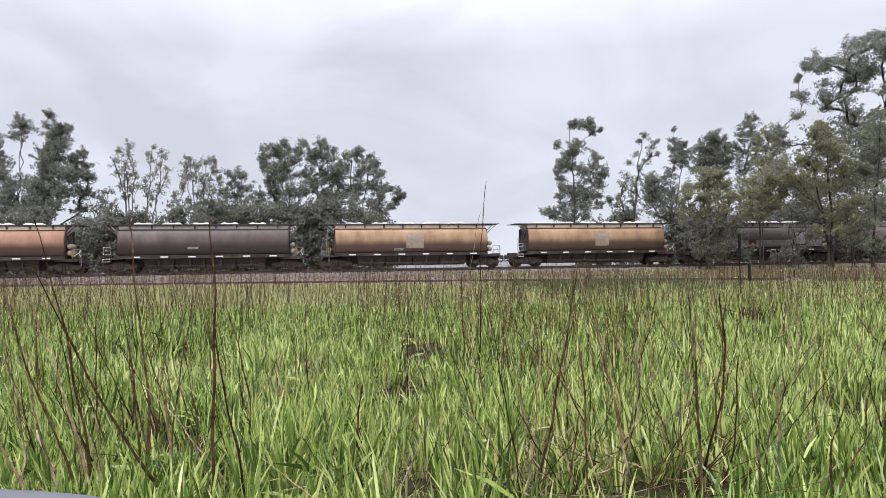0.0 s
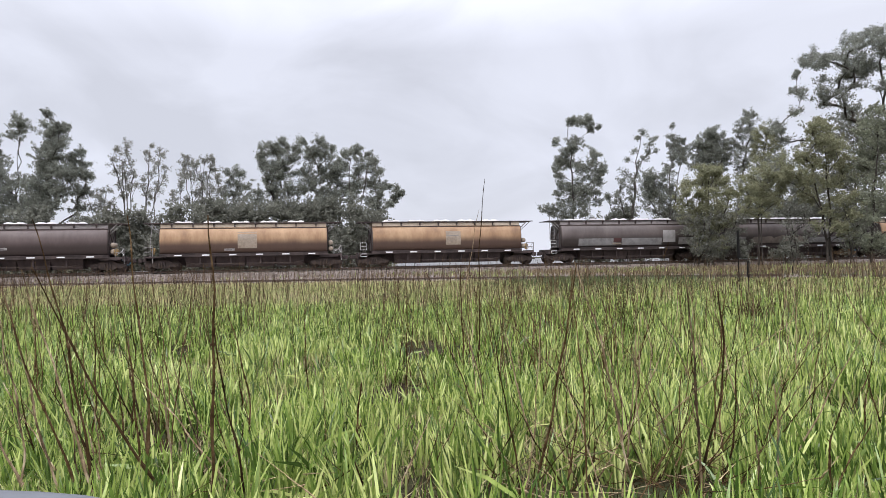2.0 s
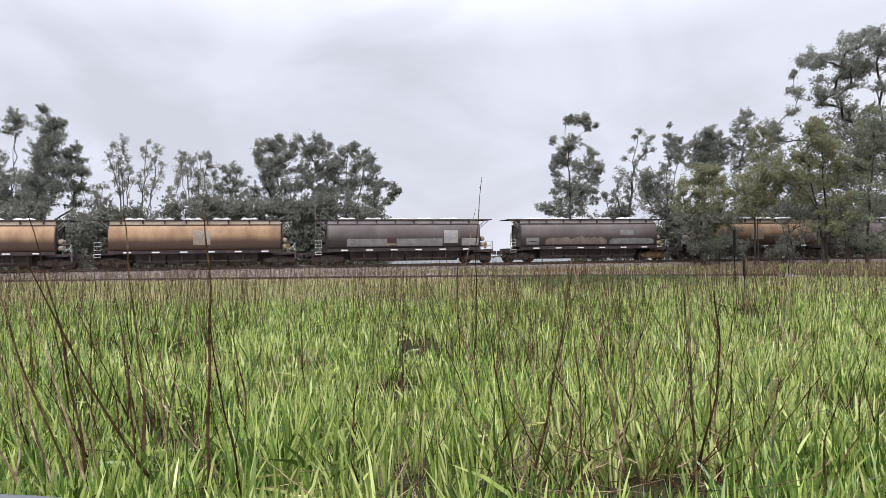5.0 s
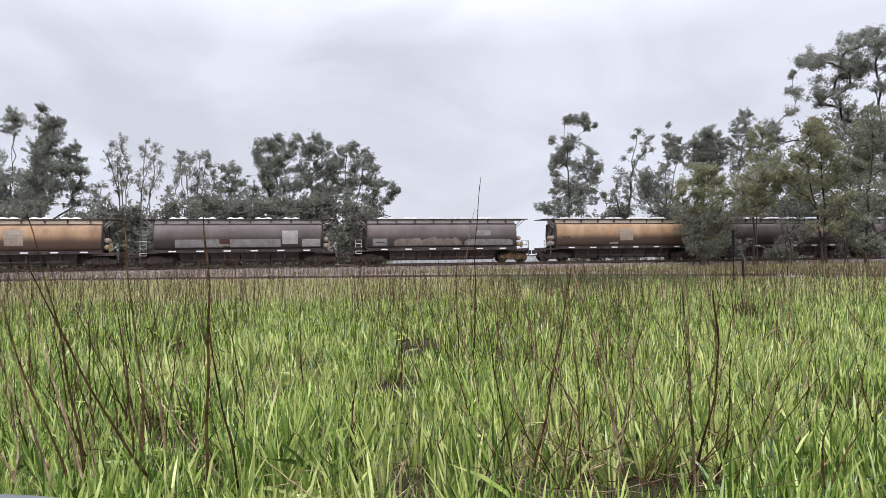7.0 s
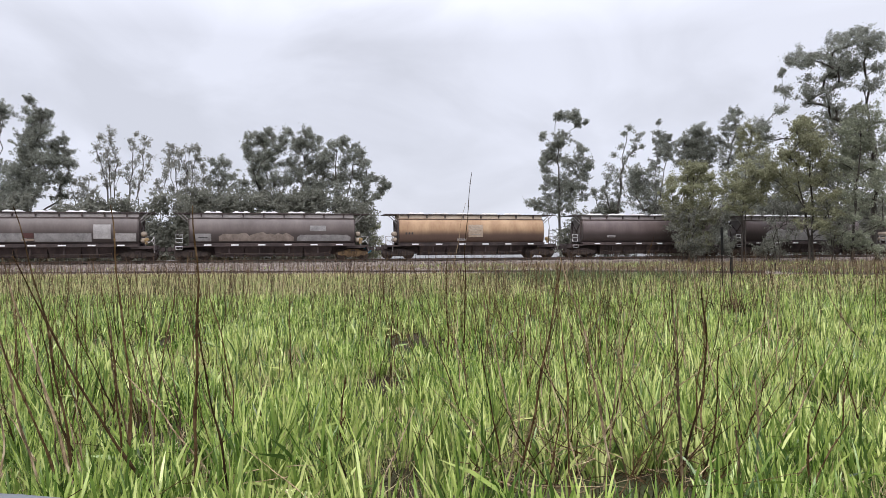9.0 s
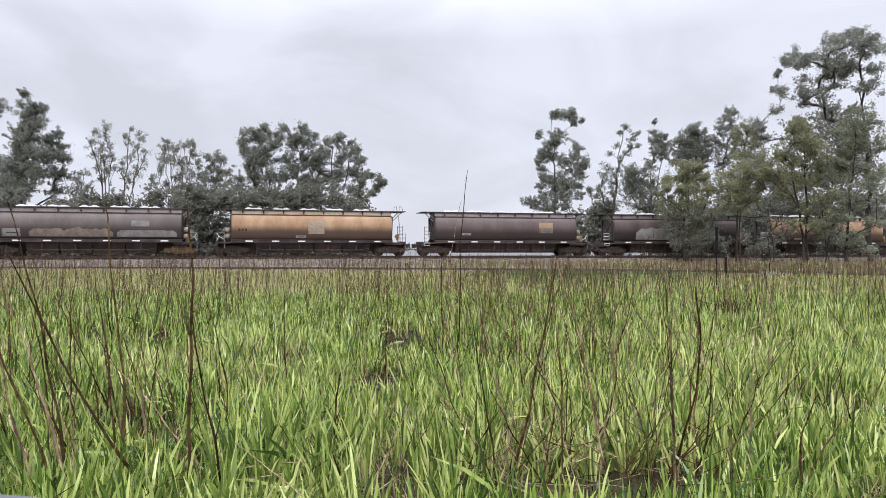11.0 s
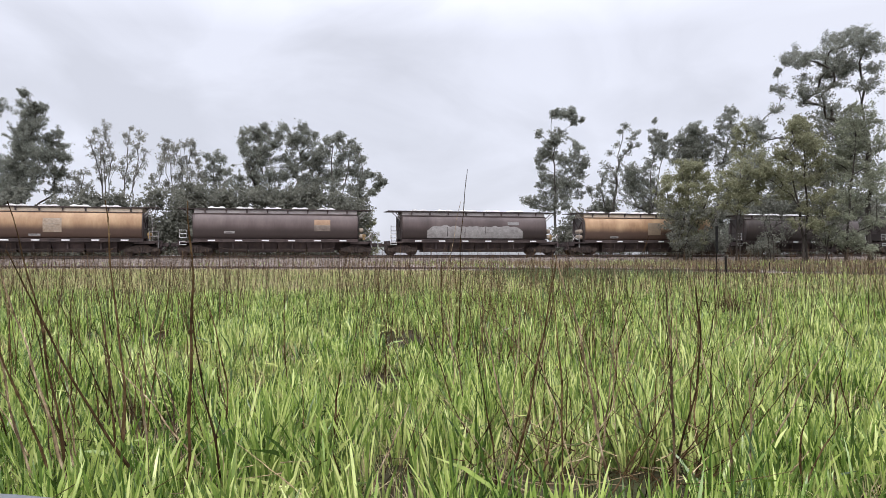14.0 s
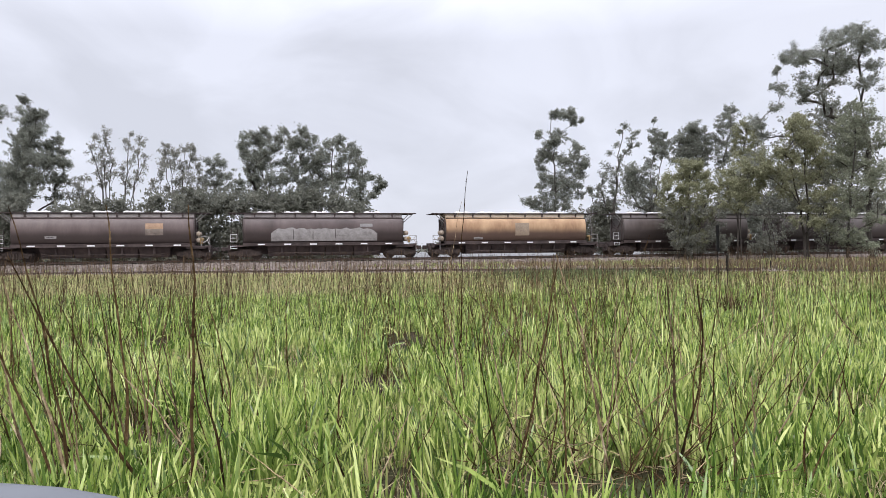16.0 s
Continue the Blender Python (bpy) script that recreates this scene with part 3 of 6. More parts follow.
keep("roof_post", "steel", (tube, [(0, -0.95, 3.72), (0.14, -1.0, 2.6), (0.2, -1.05, 1.15)], 0.03))
keep("roof_ladder", "steel", (tube, [(0, -0.9, 2.0), (0, -0.9, 4.35)], 0.02), (tube, [(0.42, -0.9, 2.0), (0.42, -0.9, 4.35)], 0.02))
keep("ladder_rung", "steel", (tube, [(0, -0.9, 0), (0.42, -0.9, 0)], 0.016))


def hopper_mesh():
    """A discharge hopper: a steep funnel with a gate at its foot."""
    bm = bmesh.new()
    levels = [(1.16, 1.14, 1.34), (1.15, 1.08, 1.0), (1.08, 0.8, 0.5), (1.06, 0.78, 0.26)]
    rings = [[bm.verts.new((sx * x, sy * y, z)) for sx, sy in ((-1, -1), (1, -1), (1, 1), (-1, 1))] for x, y, z in levels]
    for a, b in zip(rings, rings[1:]):
        for i in range(4):
            bm.faces.new((a[i], a[(i + 1) % 4], b[(i + 1) % 4], b[i]))
    bm.faces.new(rings[-1])
    box(bm, -1.0, 1.0, -0.84, -0.72, 0.36, 0.46, 0.015)
    box(bm, -0.06, 0.06, -1.12, -0.7, 0.5, 1.2)
    bmesh.ops.recalc_face_normals(bm, faces=bm.faces)
    return mesh_of(bm, M["under"])


K["hopper"] = hopper_mesh()


def side_frame_mesh():
    """The cast side of a bogie: an arched beam with two axle boxes and a window for the springs."""
    bm = bmesh.new()
    outline = [(-1.25, 0.52), (-1.2, 0.62), (-0.75, 0.66), (-0.4, 0.84), (0.4, 0.84), (0.75, 0.66), (1.2, 0.62), (1.25, 0.52), (1.2, 0.36), (0.8, 0.38), (0.42, 0.2), (-0.42, 0.2), (-0.8, 0.38), (-1.2, 0.36)]
    inner = [(-0.34, 0.68), (0.34, 0.68), (0.42, 0.52), (0.3, 0.3), (-0.3, 0.3), (-0.42, 0.52)]
    for y0, y1 in ((-0.94, -0.82),):
        front = [bm.verts.new((x, y0, z)) for x, z in outline]
        back = [bm.verts.new((x, y1, z)) for x, z in outline]
        bm.faces.new(front)
        bm.faces.new(back[::-1])
        for i in range(len(outline)):
            j = (i + 1) % len(outline)
            bm.faces.new((front[j], front[i], back[i], back[j]))
    for x in (-0.9, 0.9):
        drum(bm, (x, -1.0, 0.42), (x, -0.8, 0.42), 0.15, 12)
    for x in (-0.2, 0.0, 0.2):
        drum(bm, (x, -0.98, 0.28), (x, -0.98, 0.66), 0.075, 8)
    bmesh.ops.recalc_face_normals(bm, faces=bm.faces)
    return mesh_of(bm, M["rust"])


def wheelset_mesh():
    """Two wheels on an axle, with six lightening holes as dark bosses so that the turning shows."""
    bm = bmesh.new()
    for y in (-0.56, 0.56):
        out = -0.05 if y < 0 else 0.05
        drum(bm, (0, y - 0.06, 0), (0, y + 0.06, 0), WHEEL, 24)
        drum(bm, (0, y - out * 1.6, 0), (0, y - out * 1.1, 0), WHEEL + 0.025, 24)
        drum(bm, (0, y, 0), (0, y + out * 1.9, 0), 0.13, 12)
        for k in range(6):
            a = k * math.pi / 3
            drum(bm, (0.26 * math.cos(a), y + out, 0.26 * math.sin(a)), (0.26 * math.cos(a), y + out * 1.5, 0.26 * math.sin(a)), 0.05, 8)
    drum(bm, (0, -0.9, 0), (0, 0.9, 0), 0.075, 10)
    return mesh_of(bm, M["rust"])


K["side_frame"], K["wheelset"] = side_frame_mesh(), wheelset_mesh()
keep("bolster", "under", (box, -0.2, 0.2, -0.95, 0.95, 0.45, 0.8, 0.03))

MIRROR = Matrix.Rotation(math.pi, 4, "Z")
K["orange_side_frame"] = K["side_frame"].copy()
K["orange_side_frame"].materials[0] = M["orange_rust"]
WHEELSETS = []
WAGONS = []


def flipped(x):
    """Turns an end part to the other end while it stays on the near side."""
    return Matrix.Diagonal((x, 1, 1, 1))


def bogie(root, x, rusty=False):
    b = new("bogie")
    b.parent = root
    b.location.x = x
    b["label"] = "rusty two-axle bogie"
    side = K["orange_side_frame" if rusty else "side_frame"]
    shared("side_frame", side, b, "orange rusted side frame" if rusty else "")
    shared("side_frame", side, b, at=MIRROR)
    shared("bolster", K["bolster"], b)
    for off in (-0.9, 0.9):
        w = shared("wheelset", K["wheelset"], b)
        w.location = (off, 0, WHEEL)
        WHEELSETS.append((w, off))


def wagon(paint, label, patches=(), ladder_end=-1, plate=None, hatches=(0.13, 0.3, 0.47, 0.64, 0.81), swap=False, blue=False, tall=False):
    root = tagged(new("hopper_wagon"), label, "railway wagon", "wagons of the train")
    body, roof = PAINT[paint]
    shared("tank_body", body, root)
    shared("roof", roof, root)
    shared("roof_walkway", K["walkway"], root)
    # modelled shadow line along both ridges
    shared("ridge_rail", K["ridge"], root)
    shared("ridge_rail", K["ridge"], root, at=MIRROR)
    for k in range(8):
        shared("bracket", K["bracket"], root, at=pose(-HALF + 0.85 + k * (BODY - 1.7) / 7, 0, 0))
    for h in hatches:
        shared("hatch", K["hatch"], root, "white roof hatch", pose(-HALF + h * BODY, 0, 0))
    shared("side_sill", K["side_sill"], root)
    shared("side_sill", K["side_sill"], root, at=MIRROR)
    for k in range(6):
        shared("reflector", K["reflector"], root, "white reflective strip", pose(-HALF + 1.35 + k * 2.06, 0, 0))
    shared("centre_sill", K["centre_sill"], root)
    shared("brake_pipe", K["brake_pipe"], root)
    for k in range(4):
        shared("discharge_hopper", K["hopper"], root, at=pose((k - 1.5) * 2.32, 0, 0))
    for end in (-1, 1):
        turn = Matrix.Identity(4) if end > 0 else MIRROR
        shared("end_platform", K["end_platform"], root, at=turn)
        shared("end_plate", K["end_plate"], root, at=turn)
        shared("end_frame", K["end_frame"], root, at=turn)
        shared("coupler", K["coupler"], root, at=turn)
        shared("roof_brace", K["roof_brace"], root, at=flipped(end))
        bogie(root, end * 6.35, blue and paint == "grey" and end > 0)
    e = ladder_end
    x0 = e * (HALF + 0.72)
    ladder = shared("ladder", K["ladder_rail"], root, "steel end ladder with white foot steps", pose(x0 - 0.22, 0, 0))
    for k in range(5):
        shared("rung", K["rung"], ladder, at=pose(0, 0, 1.22 + 0.29 * k))
    if swap:
        shared("roof_post", K["roof_post"], root, "pale bent stanchion", pose(e * (HALF + 0.55), 0, 0) @ flipped(e))
        shared("handrail", K["handrail"], root, "bent tube handrail", pose(e * (HALF + 0.85) - 0.31, 0, 0))
    else:
        shared("step", K["step"], ladder, "white painted steps")
    r = -e
    for z in (2.08, 1.58):
        shared("reservoir", K["reservoir"], root, "round brake reservoir", pose(r * (HALF + 0.32), 0, z))
    shared("brake_lever", K["brake_lever"], root, "white brake lever", pose(r * (HALF + 0.62), 0, 1.35) @ flipped(r))
    shared("handrail", K["handrail"], root, "bent tube handrail", pose(r * (HALF + 0.85) - 0.31, 0, 0))
    if tall:
        climb = shared("roof_ladder", K["roof_ladder"], root, "thin steel ladder up to the roof", pose(x0 - 0.22, 0, 0))
        for k in range(7):
            shared("rung", K["ladder_rung"], climb, at=pose(0, 0, 2.15 + 0.32 * k))
    if swap:
        shared("valve", K["valve"], root, "yellow brake valve", pose(e * (HALF + 0.5), 0, 1.65))
        shared("roof_hoop", K["roof_hoop"], root, "bent tube hoops", pose(e * (HALF + 0.6) - 0.43, 0, 0))
    else:
        shared("valve", K["valve"], root, "yellow brake valve", pose(r * (HALF + 0.55), 0, 1.62))
    if blue:
        shared("air_hose", K["air_hose"], root, "blue brake hose", pose(HALF + 0.95, 0, 0))
    else:
        shared("brake_hose", K["hose"], root, at=pose(HALF + 1.15, 0, 0))
    shared("brake_hose", K["hose"], root, at=pose(-HALF - 1.15, 0, 0) @ flipped(-1))
    if plate:
        p = shared("plate", K["plate"], root, "pale plate with an unreadable line", pose(-HALF + plate[0] * BODY, -barrel_at(plate[1]) - 0.012, plate[1], math.degrees(math.atan2(barrel_at(plate[1] + 0.05) - barrel_at(plate[1] - 0.05), 0.1))))
        shared("plate_bar", K["plate_bar"], p)
    for i, (f0, f1, z0, z1, mat, *lumpy) in enumerate(patches):
        shared("paint_patch", patch_mesh(f0, f1, z0, z1, M[mat], lumpy[0] if lumpy else 0, 3 + i, 0.007 + 0.004 * i), root, "square of newer paint" if not lumpy else "patch of paint with a ragged edge")
    WAGONS.append(root)
    return root


TRAIN = [
    ("rosy", "rusty pinkish-buff hopper wagon with a bulging tank", [], -1, None, False),
    ("brown", "sooty brown alumina hopper wagon with a bulging tank", [], -1, (0.43, 1.88), False),
    ("buff", "buff hopper wagon with a faded square panel", [(0.455, 0.57, 1.7, 3.0, "patch_faded")], -1, (0.405, 1.6), True),
    ("buff", "buff hopper wagon with a greyed square panel", [(0.48, 0.58, 1.75, 2.9, "patch_faded"), (0.49, 0.565, 2.5, 2.54, "patch_grey"), (0.48, 0.53, 2.05, 2.08, "patch_grey")], -1, None, False),
    ("grey", "weathered grey hopper wagon with several repainted squares", [(0.12, 0.40, 1.5, 2.12, "patch_grey"), (0.378, 0.437, 1.76, 2.14, "oxide"), (0.372, 0.437, 1.57, 1.72, "patch_faded"), (0.44, 0.745, 1.5, 2.12, "patch_grey"),
     (0.755, 0.85, 1.72, 2.8, "patch_pale"), (0.875, 0.99, 1.5, 2.12, "patch_mid"), (0.02, 0.1, 1.5, 2.1, "dark")], -1, None, False),
    ("grey", "grey hopper wagon with ragged tan paint along its side", [(0.03, 0.125, 1.5, 2.1, "patch_grey"), (0.05, 0.105, 1.75, 1.82, "ink"), (0.17, 0.36, 1.5, 2.15, "patch_dun", 0.12), (0.34, 0.62, 1.5, 2.25, "patch_dun", 0.4), (0.64, 0.975, 1.5, 2.02, "patch_grey", 0.12), (0.72, 0.82, 2.3, 2.75, "patch_grey")], -1, None, False),
    ("buff", "dusty buff hopper wagon with a pinkish square panel", [(0.04, 0.052, 2.02, 2.2, "ink"), (0.06, 0.072, 2.02, 2.2, "ink"), (0.08, 0.092, 2.02, 2.2, "ink"), (0.465, 0.565, 1.8, 2.85, "patch_worn"), (0.475, 0.545, 2.6, 2.64, "patch_faded"), (0.485, 0.555, 2.4, 2.46, "patch_faded"), (0.475, 0.53, 2.2, 2.25, "patch_faded"), (0.48, 0.55, 2.0, 2.03, "patch_grey")], 1, (0.42, 1.58), True),
    ("brown", "dark brown hopper wagon with one buff panel", [(0.725, 0.825, 2.46, 2.9, "patch_buff"), (0.725, 0.825, 1.98, 2.44, "patch_dun"), (0.725, 0.825, 2.44, 2.47, "patch_faded"), (0.52, 0.53, 1.5, 2.1, "grey"), (0.545, 0.555, 1.5, 2.1, "grey")], -1, (0.21, 1.85), False),
    ("brown", "brown hopper wagon with a long pale painted-over patch", [(0.165, 0.83, 1.45, 2.55, "patch_mid", 0.16), (0.3, 0.304, 1.6, 2.4, "dark"), (0.42, 0.424, 1.5, 2.3, "dark"), (0.56, 0.564, 1.7, 2.5, "dark"), (0.56, 0.63, 1.9, 1.94, "ink", 0.6), (0.72, 0.8, 2.6, 2.85, "patch_grey")], -1, None, False),
    ("buff", "buff hopper wagon with a small marked panel", [(0.48, 0.58, 1.8, 2.9, "patch_tan")], 1, (0.22, 1.58), True),
    ("dark", "dark sooty hopper wagon with a dull grey patch", [(0.12, 0.32, 1.6, 2.25, "grey")], -1, None, False),
    ("dark", "dark sooty hopper wagon with a bulging tank", [(0.3, 0.5, 1.6, 2.3, "grey")], -1, (0.6, 1.8), False),
    ("brown", "sooty brown hopper wagon with a bulging tank", [], -1, (0.43, 1.88), False),
]
for k, (paint, label, patches, end, plate, swap) in enumerate(TRAIN):
    wagon(paint, label, patches, end, plate, swap=swap, blue=k in (1, 5), tall=k == 4)


# ---------------------------------------------------------------- trees
def curve_between(a, b, sag, n, rnd, wobble):
    """Points from a to b that leave steeply and wander a little."""
    pts = []
    for i in range(n + 1):
        t = i / n
        p = a.lerp(b, t)
        p.z += sag * math.sin(math.pi * t)
        if 0 < i < n:
            p += Vector((rnd.uniform(-1, 1), rnd.uniform(-1, 1), rnd.uniform(-0.6, 0.6))) * wobble
        pts.append(p)
    return pts


def leaves(centres, sizes, count, size, rng):
    """Many small pointed leaves that hang about the twig ends."""
    pick = rng.integers(0, len(centres), count)
    c, r = centres[pick], sizes[pick][:, None]
    p = c + np.clip(rng.normal(size=(count, 3)), -1.8, 1.8) * r * np.array([0.46, 0.46, 0.4]) * rng.choice([0.65, 0.8, 0.9, 1.2], (count, 1))
    way = rng.normal(size=(count, 3)) * np.array([0.8, 0.8, 0.6]) + np.array([0, 0, -0.5])
    way /= np.linalg.norm(way, axis=1)[:, None]
    side = np.cross(way, rng.normal(size=(count, 3)))
    side /= np.linalg.norm(side, axis=1)[:, None] + 1e-9
    length = size * rng.uniform(0.6, 1.35, (count, 1))
    w = length * rng.uniform(0.24, 0.4, (count, 1))
    co = np.stack([p - side * w, p + side * w, p + way * length], 1).reshape(-1, 3)
    return co, np.arange(count * 3).reshape(-1, 3)


def tree(name, label, x, y, clumps, leaf, bark="bark", trunk=0.22, size=0.17, fill=1.0, seed=1, stems=1, group="", lift=0.8, category="tree", flat=0.8, infill=0.0):
    """A tree whose limbs fork towards leafy clumps, given as (across, height, radius); limbs thicken with what they carry."""
    rnd, rng = random.Random(seed), np.random.default_rng(seed)
    root = tagged(new(name), label, category, group)
    root.location = (x, y, -0.2)
    filler = random.Random(seed + 500)
    for a in filler.sample(clumps, min(len(clumps), int(infill * len(clumps)))):
        b = filler.choice(sorted(clumps, key=lambda c: (c[0] - a[0]) ** 2 + (c[1] - a[1]) ** 2)[1:6])
        clumps = clumps + [((a[0] + b[0]) / 2 + filler.gauss(0, 0.15), (a[1] + b[1]) / 2 + filler.gauss(0, 0.15), 0.42 * (a[2] + b[2]))]
    lo, hi = min(c[0] for c in clumps), max(c[0] for c in clumps)
    middle, half = (lo + hi) / 2, max(0.6, (hi - lo) / 2)
    heads = sorted(clumps, key=lambda c: -c[1])
    points, above, load, chains = [], [], [], []

    def grow(path, start):
        chain = [] if start is None else [start]
        for p in path:
            above.append(chain[-1] if chain else None)
            points.append(p)
            load.append(0.0)
            chain.append(len(points) - 1)
        chains.append(chain)
        return chain

    for s in range(stems):
        high = heads[0] if s == 0 else rnd.choice(heads[: max(2, len(heads) // 2)])
        foot = Vector((0.22 * s * (-1) ** s, 0.2 * s, -0.15))
        head = Vector((high[0] * 0.9, rnd.uniform(-0.15, 0.15) * half, high[1] - 0.8 * high[2]))
        n = max(6, int(head.z / 1.1))
        spine = curve_between(foot, head, 0, n, rnd, 0.011 * head.z + 0.04)
        for i, p in enumerate(spine):
            p.x = foot.x + (p.x - foot.x) * (0.35 + 0.65 * i / n)
        grow(spine, None)
    centres, sizes, twigs = [], [], []
    for cx, cz, cr in sorted(clumps, key=lambda c: c[1] + 0.5 * abs(c[0] - middle)):
        round_ = math.sqrt(max(0.1, 1 - ((cx - middle) / (half * 1.1)) ** 2))
        c = Vector((cx, rnd.uniform(-0.5, 0.5) * half * round_, cz))
        best = min(range(len(points)), key=lambda i: (points[i] - c).length + 2.2 * max(0.0, points[i].z - (cz - lift * math.hypot(points[i].x - cx, points[i].y - c.y))) + (0.0 if points[i].z > 0.22 * cz else 2.0))
        gap = (c - points[best]).length
        n = max(3, int(gap / 0.7))
        limb = grow(curve_between(points[best], c - Vector((0, 0, 0.35 * cr)), 0.08 * gap, n, rnd, 0.025 * gap + 0.05)[1:], best)
        load[limb[-1]] += cr * cr
        for b in range(5 + int(15 * cr * cr)):
            d = Vector((rnd.gauss(0, 1), rnd.gauss(0, 1), rnd.gauss(0.6 if lift > 0.9 else 0.08, 1))).normalized() * cr * 1.3 * rnd.random() ** 0.45 * rnd.choice((0.8, 1.0, 1.0, 1.35))
            q = c + Vector((d.x, d.y, d.z * flat))
            bough = points[limb[max(1, len(limb) - 1 - rnd.randrange(0, 3))]]
            tuft = rnd.uniform(0.28, 0.75) * (0.8 + 0.2 * cr)
            for t in [0.55, 0.7, 0.85, 1.0, 1.1][rnd.randrange(0, 3):]:
                centres.append(bough.lerp(q, t) - Vector((0, 0, 0.1 * t)))
                sizes.append(tuft * (1.15 - 0.45 * t))
            if rnd.random() < 0.5:
                twigs.append((bough, bough.lerp(q, 0.5) + Vector((rnd.uniform(-1, 1), rnd.uniform(-1, 1), 1)) * 0.1 * cr, q))
    for i in range(len(points) - 1, -1, -1):
        if above[i] is not None:
            load[above[i]] += load[i]
    most = max(load)
    bm = bmesh.new()
    for chain in chains:
        if len(chain) > 1:
            first = 1 if above[chain[1]] == chain[0] and above[chain[0]] is not None else 0
            rad = [0.014 + (0.62 * trunk - 0.014) * (load[i] / most) ** 0.68 for i in chain]
            if first:
                rad[0] = min(rad[0], rad[1] * 1.15)
            elif points[chain[0]].z < 0:
                rad[0] *= 1.3
            tube(bm, [points[i] for i in chain], rad, 7 if rad[0] > 0.1 else 4, False)
    for a, m, b in twigs:
        tube(bm, [a, m, b], [0.017, 0.012, 0.005], 3, False)
    trunk_ob = part("trunk", bm, M[bark], root, "branching trunk and limbs")
    for f in trunk_ob.data.polygons:
        f.use_smooth = True
    count = int(sum(c[2] ** 2 for c in clumps) * 1450 * fill * (0.17 / size) ** 2)
    co, tris = leaves(np.array(centres), np.array(sizes), count, size, rng)
    shared("crown", triangles("crown", co, tris, LEAF[leaf]), root, "airy crown of hanging leaves")
    return root


tree("gum_tree", "tall gum with a high open crown on a bare stem", -52.9, 88, [(1.0, 19.6, 1.01), (0.5, 19.0, 0.8), (1.6, 18.6, 0.75), (-0.7, 18.0, 0.91), (-1.6, 17.2, 0.67), (-2.6, 15.9, 1.07), (-1.8, 14.8, 1.12), (-1.3, 12.9, 1.28), (-2.9, 13.2, 1.33), (0.6, 12.1, 1.12), (-0.5, 11.3, 1.2), (-2.6, 10.8, 1.47), (-1.0, 9.7, 1.47), (1.0, 9.7, 1.28), (-0.2, 8.3, 1.33), (-2.3, 8.4, 1.33)], "grey", trunk=0.24, seed=11, fill=0.85, stems=2)
tree("gum_tree", "tall dense gum tree with a broad dark crown", -48.7, 87, [(1.3, 19.6, 0.79), (0.2, 18.9, 0.79), (2.3, 18.6, 0.79), (3.1, 18.1, 0.47), (1.0, 17.3, 1.19), (0.1, 16.4, 1.05), (2.3, 16.2, 1.05), (-0.3, 14.8, 1.37), (1.4, 14.9, 1.37), (2.8, 14.6, 1.11), (4.3, 15.3, 0.74), (-0.9, 13.0, 1.32), (1.0, 12.8, 1.58), (2.8, 12.8, 1.37), (4.5, 12.5, 0.95), (5.5, 12.4, 0.58), (-1.4, 10.9, 1.27), (0.7, 10.6, 1.58), (2.8, 10.5, 1.32), (4.3, 10.5, 0.84), (-0.4, 8.7, 1.45), (2.0, 8.7, 1.32), (0.7, 7.9, 1.32), (3.3, 8.4, 1.05), (-1.7, 8.2, 1.19)], "grey", trunk=0.32, seed=12, fill=0.95, stems=2, lift=1.0, infill=0.6)
tree("gum_sapling", "half bare gum with crooked twigs", -42.0, 88, [(-1.8, 10.3, 0.37), (-2.3, 11.0, 0.32), (-0.9, 10.1, 0.48), (0.6, 10.6, 0.59), (0.1, 9.5, 0.67), (-0.5, 8.7, 0.75), (1.1, 9.0, 0.67), (-1.3, 8.5, 0.75)], "pale", trunk=0.1, seed=41, fill=0.6, stems=2, lift=1.6)
tree("gum_sapling", "slender sparse gum with upright fanning branches", -39.9, 90, [(-0.2, 16.8, 0.6), (-1.3, 16.0, 0.6), (0.3, 15.5, 0.6), (-1.7, 14.7, 0.55), (-0.6, 14.4, 0.71), (0.6, 14.2, 0.6), (-1.4, 13.2, 0.71), (-0.2, 12.8, 0.82), (0.9, 12.9, 0.6), (-1.0, 11.6, 0.76), (0.2, 11.3, 0.76), (1.2, 11.5, 0.55), (-0.5, 10.2, 0.65)], "pale", trunk=0.15, seed=13, fill=0.5, stems=3, lift=2.6)
tree("gum_sapling", "slender sparse gum with upright fanning branches", -37.7, 90, [(1.0, 16.4, 0.49), (0.1, 15.6, 0.49), (1.9, 15.8, 0.49), (2.5, 15.2, 0.55), (0.7, 14.7, 0.49), (1.8, 14.2, 0.65), (2.7, 13.7, 0.44), (1.1, 12.9, 0.65), (2.5, 12.4, 0.55), (0.2, 12.2, 0.6), (1.5, 11.6, 0.6), (-0.2, 11.0, 0.71), (0.6, 10.2, 0.71), (1.8, 10.6, 0.49)], "pale", trunk=0.15, seed=14, fill=0.5, stems=3, lift=2.6)
tree("gum_tree", "light grey-green gum with several thin stems", -30.0, 88, [(-1.8, 14.7, 0.48), (-1.9, 13.9, 0.69), (-2.2, 12.6, 0.75), (0.4, 14.5, 0.53), (1.8, 14.2, 0.59), (-0.2, 13.4, 0.69), (1.4, 13.1, 0.8), (-1.0, 12.2, 0.75), (0.5, 11.9, 0.85), (2.2, 12.0, 0.64), (-1.7, 11.0, 0.69), (-0.2, 10.4, 0.85), (1.5, 10.7, 0.8), (2.4, 10.4, 0.48), (-1.2, 9.1, 0.75), (0.4, 8.8, 0.85), (1.8, 9.0, 0.75), (-3.4, 10.1, 0.43), (-3.0, 9.4, 0.37)], "pale", trunk=0.16, seed=15, fill=0.7, stems=3, lift=2.2)
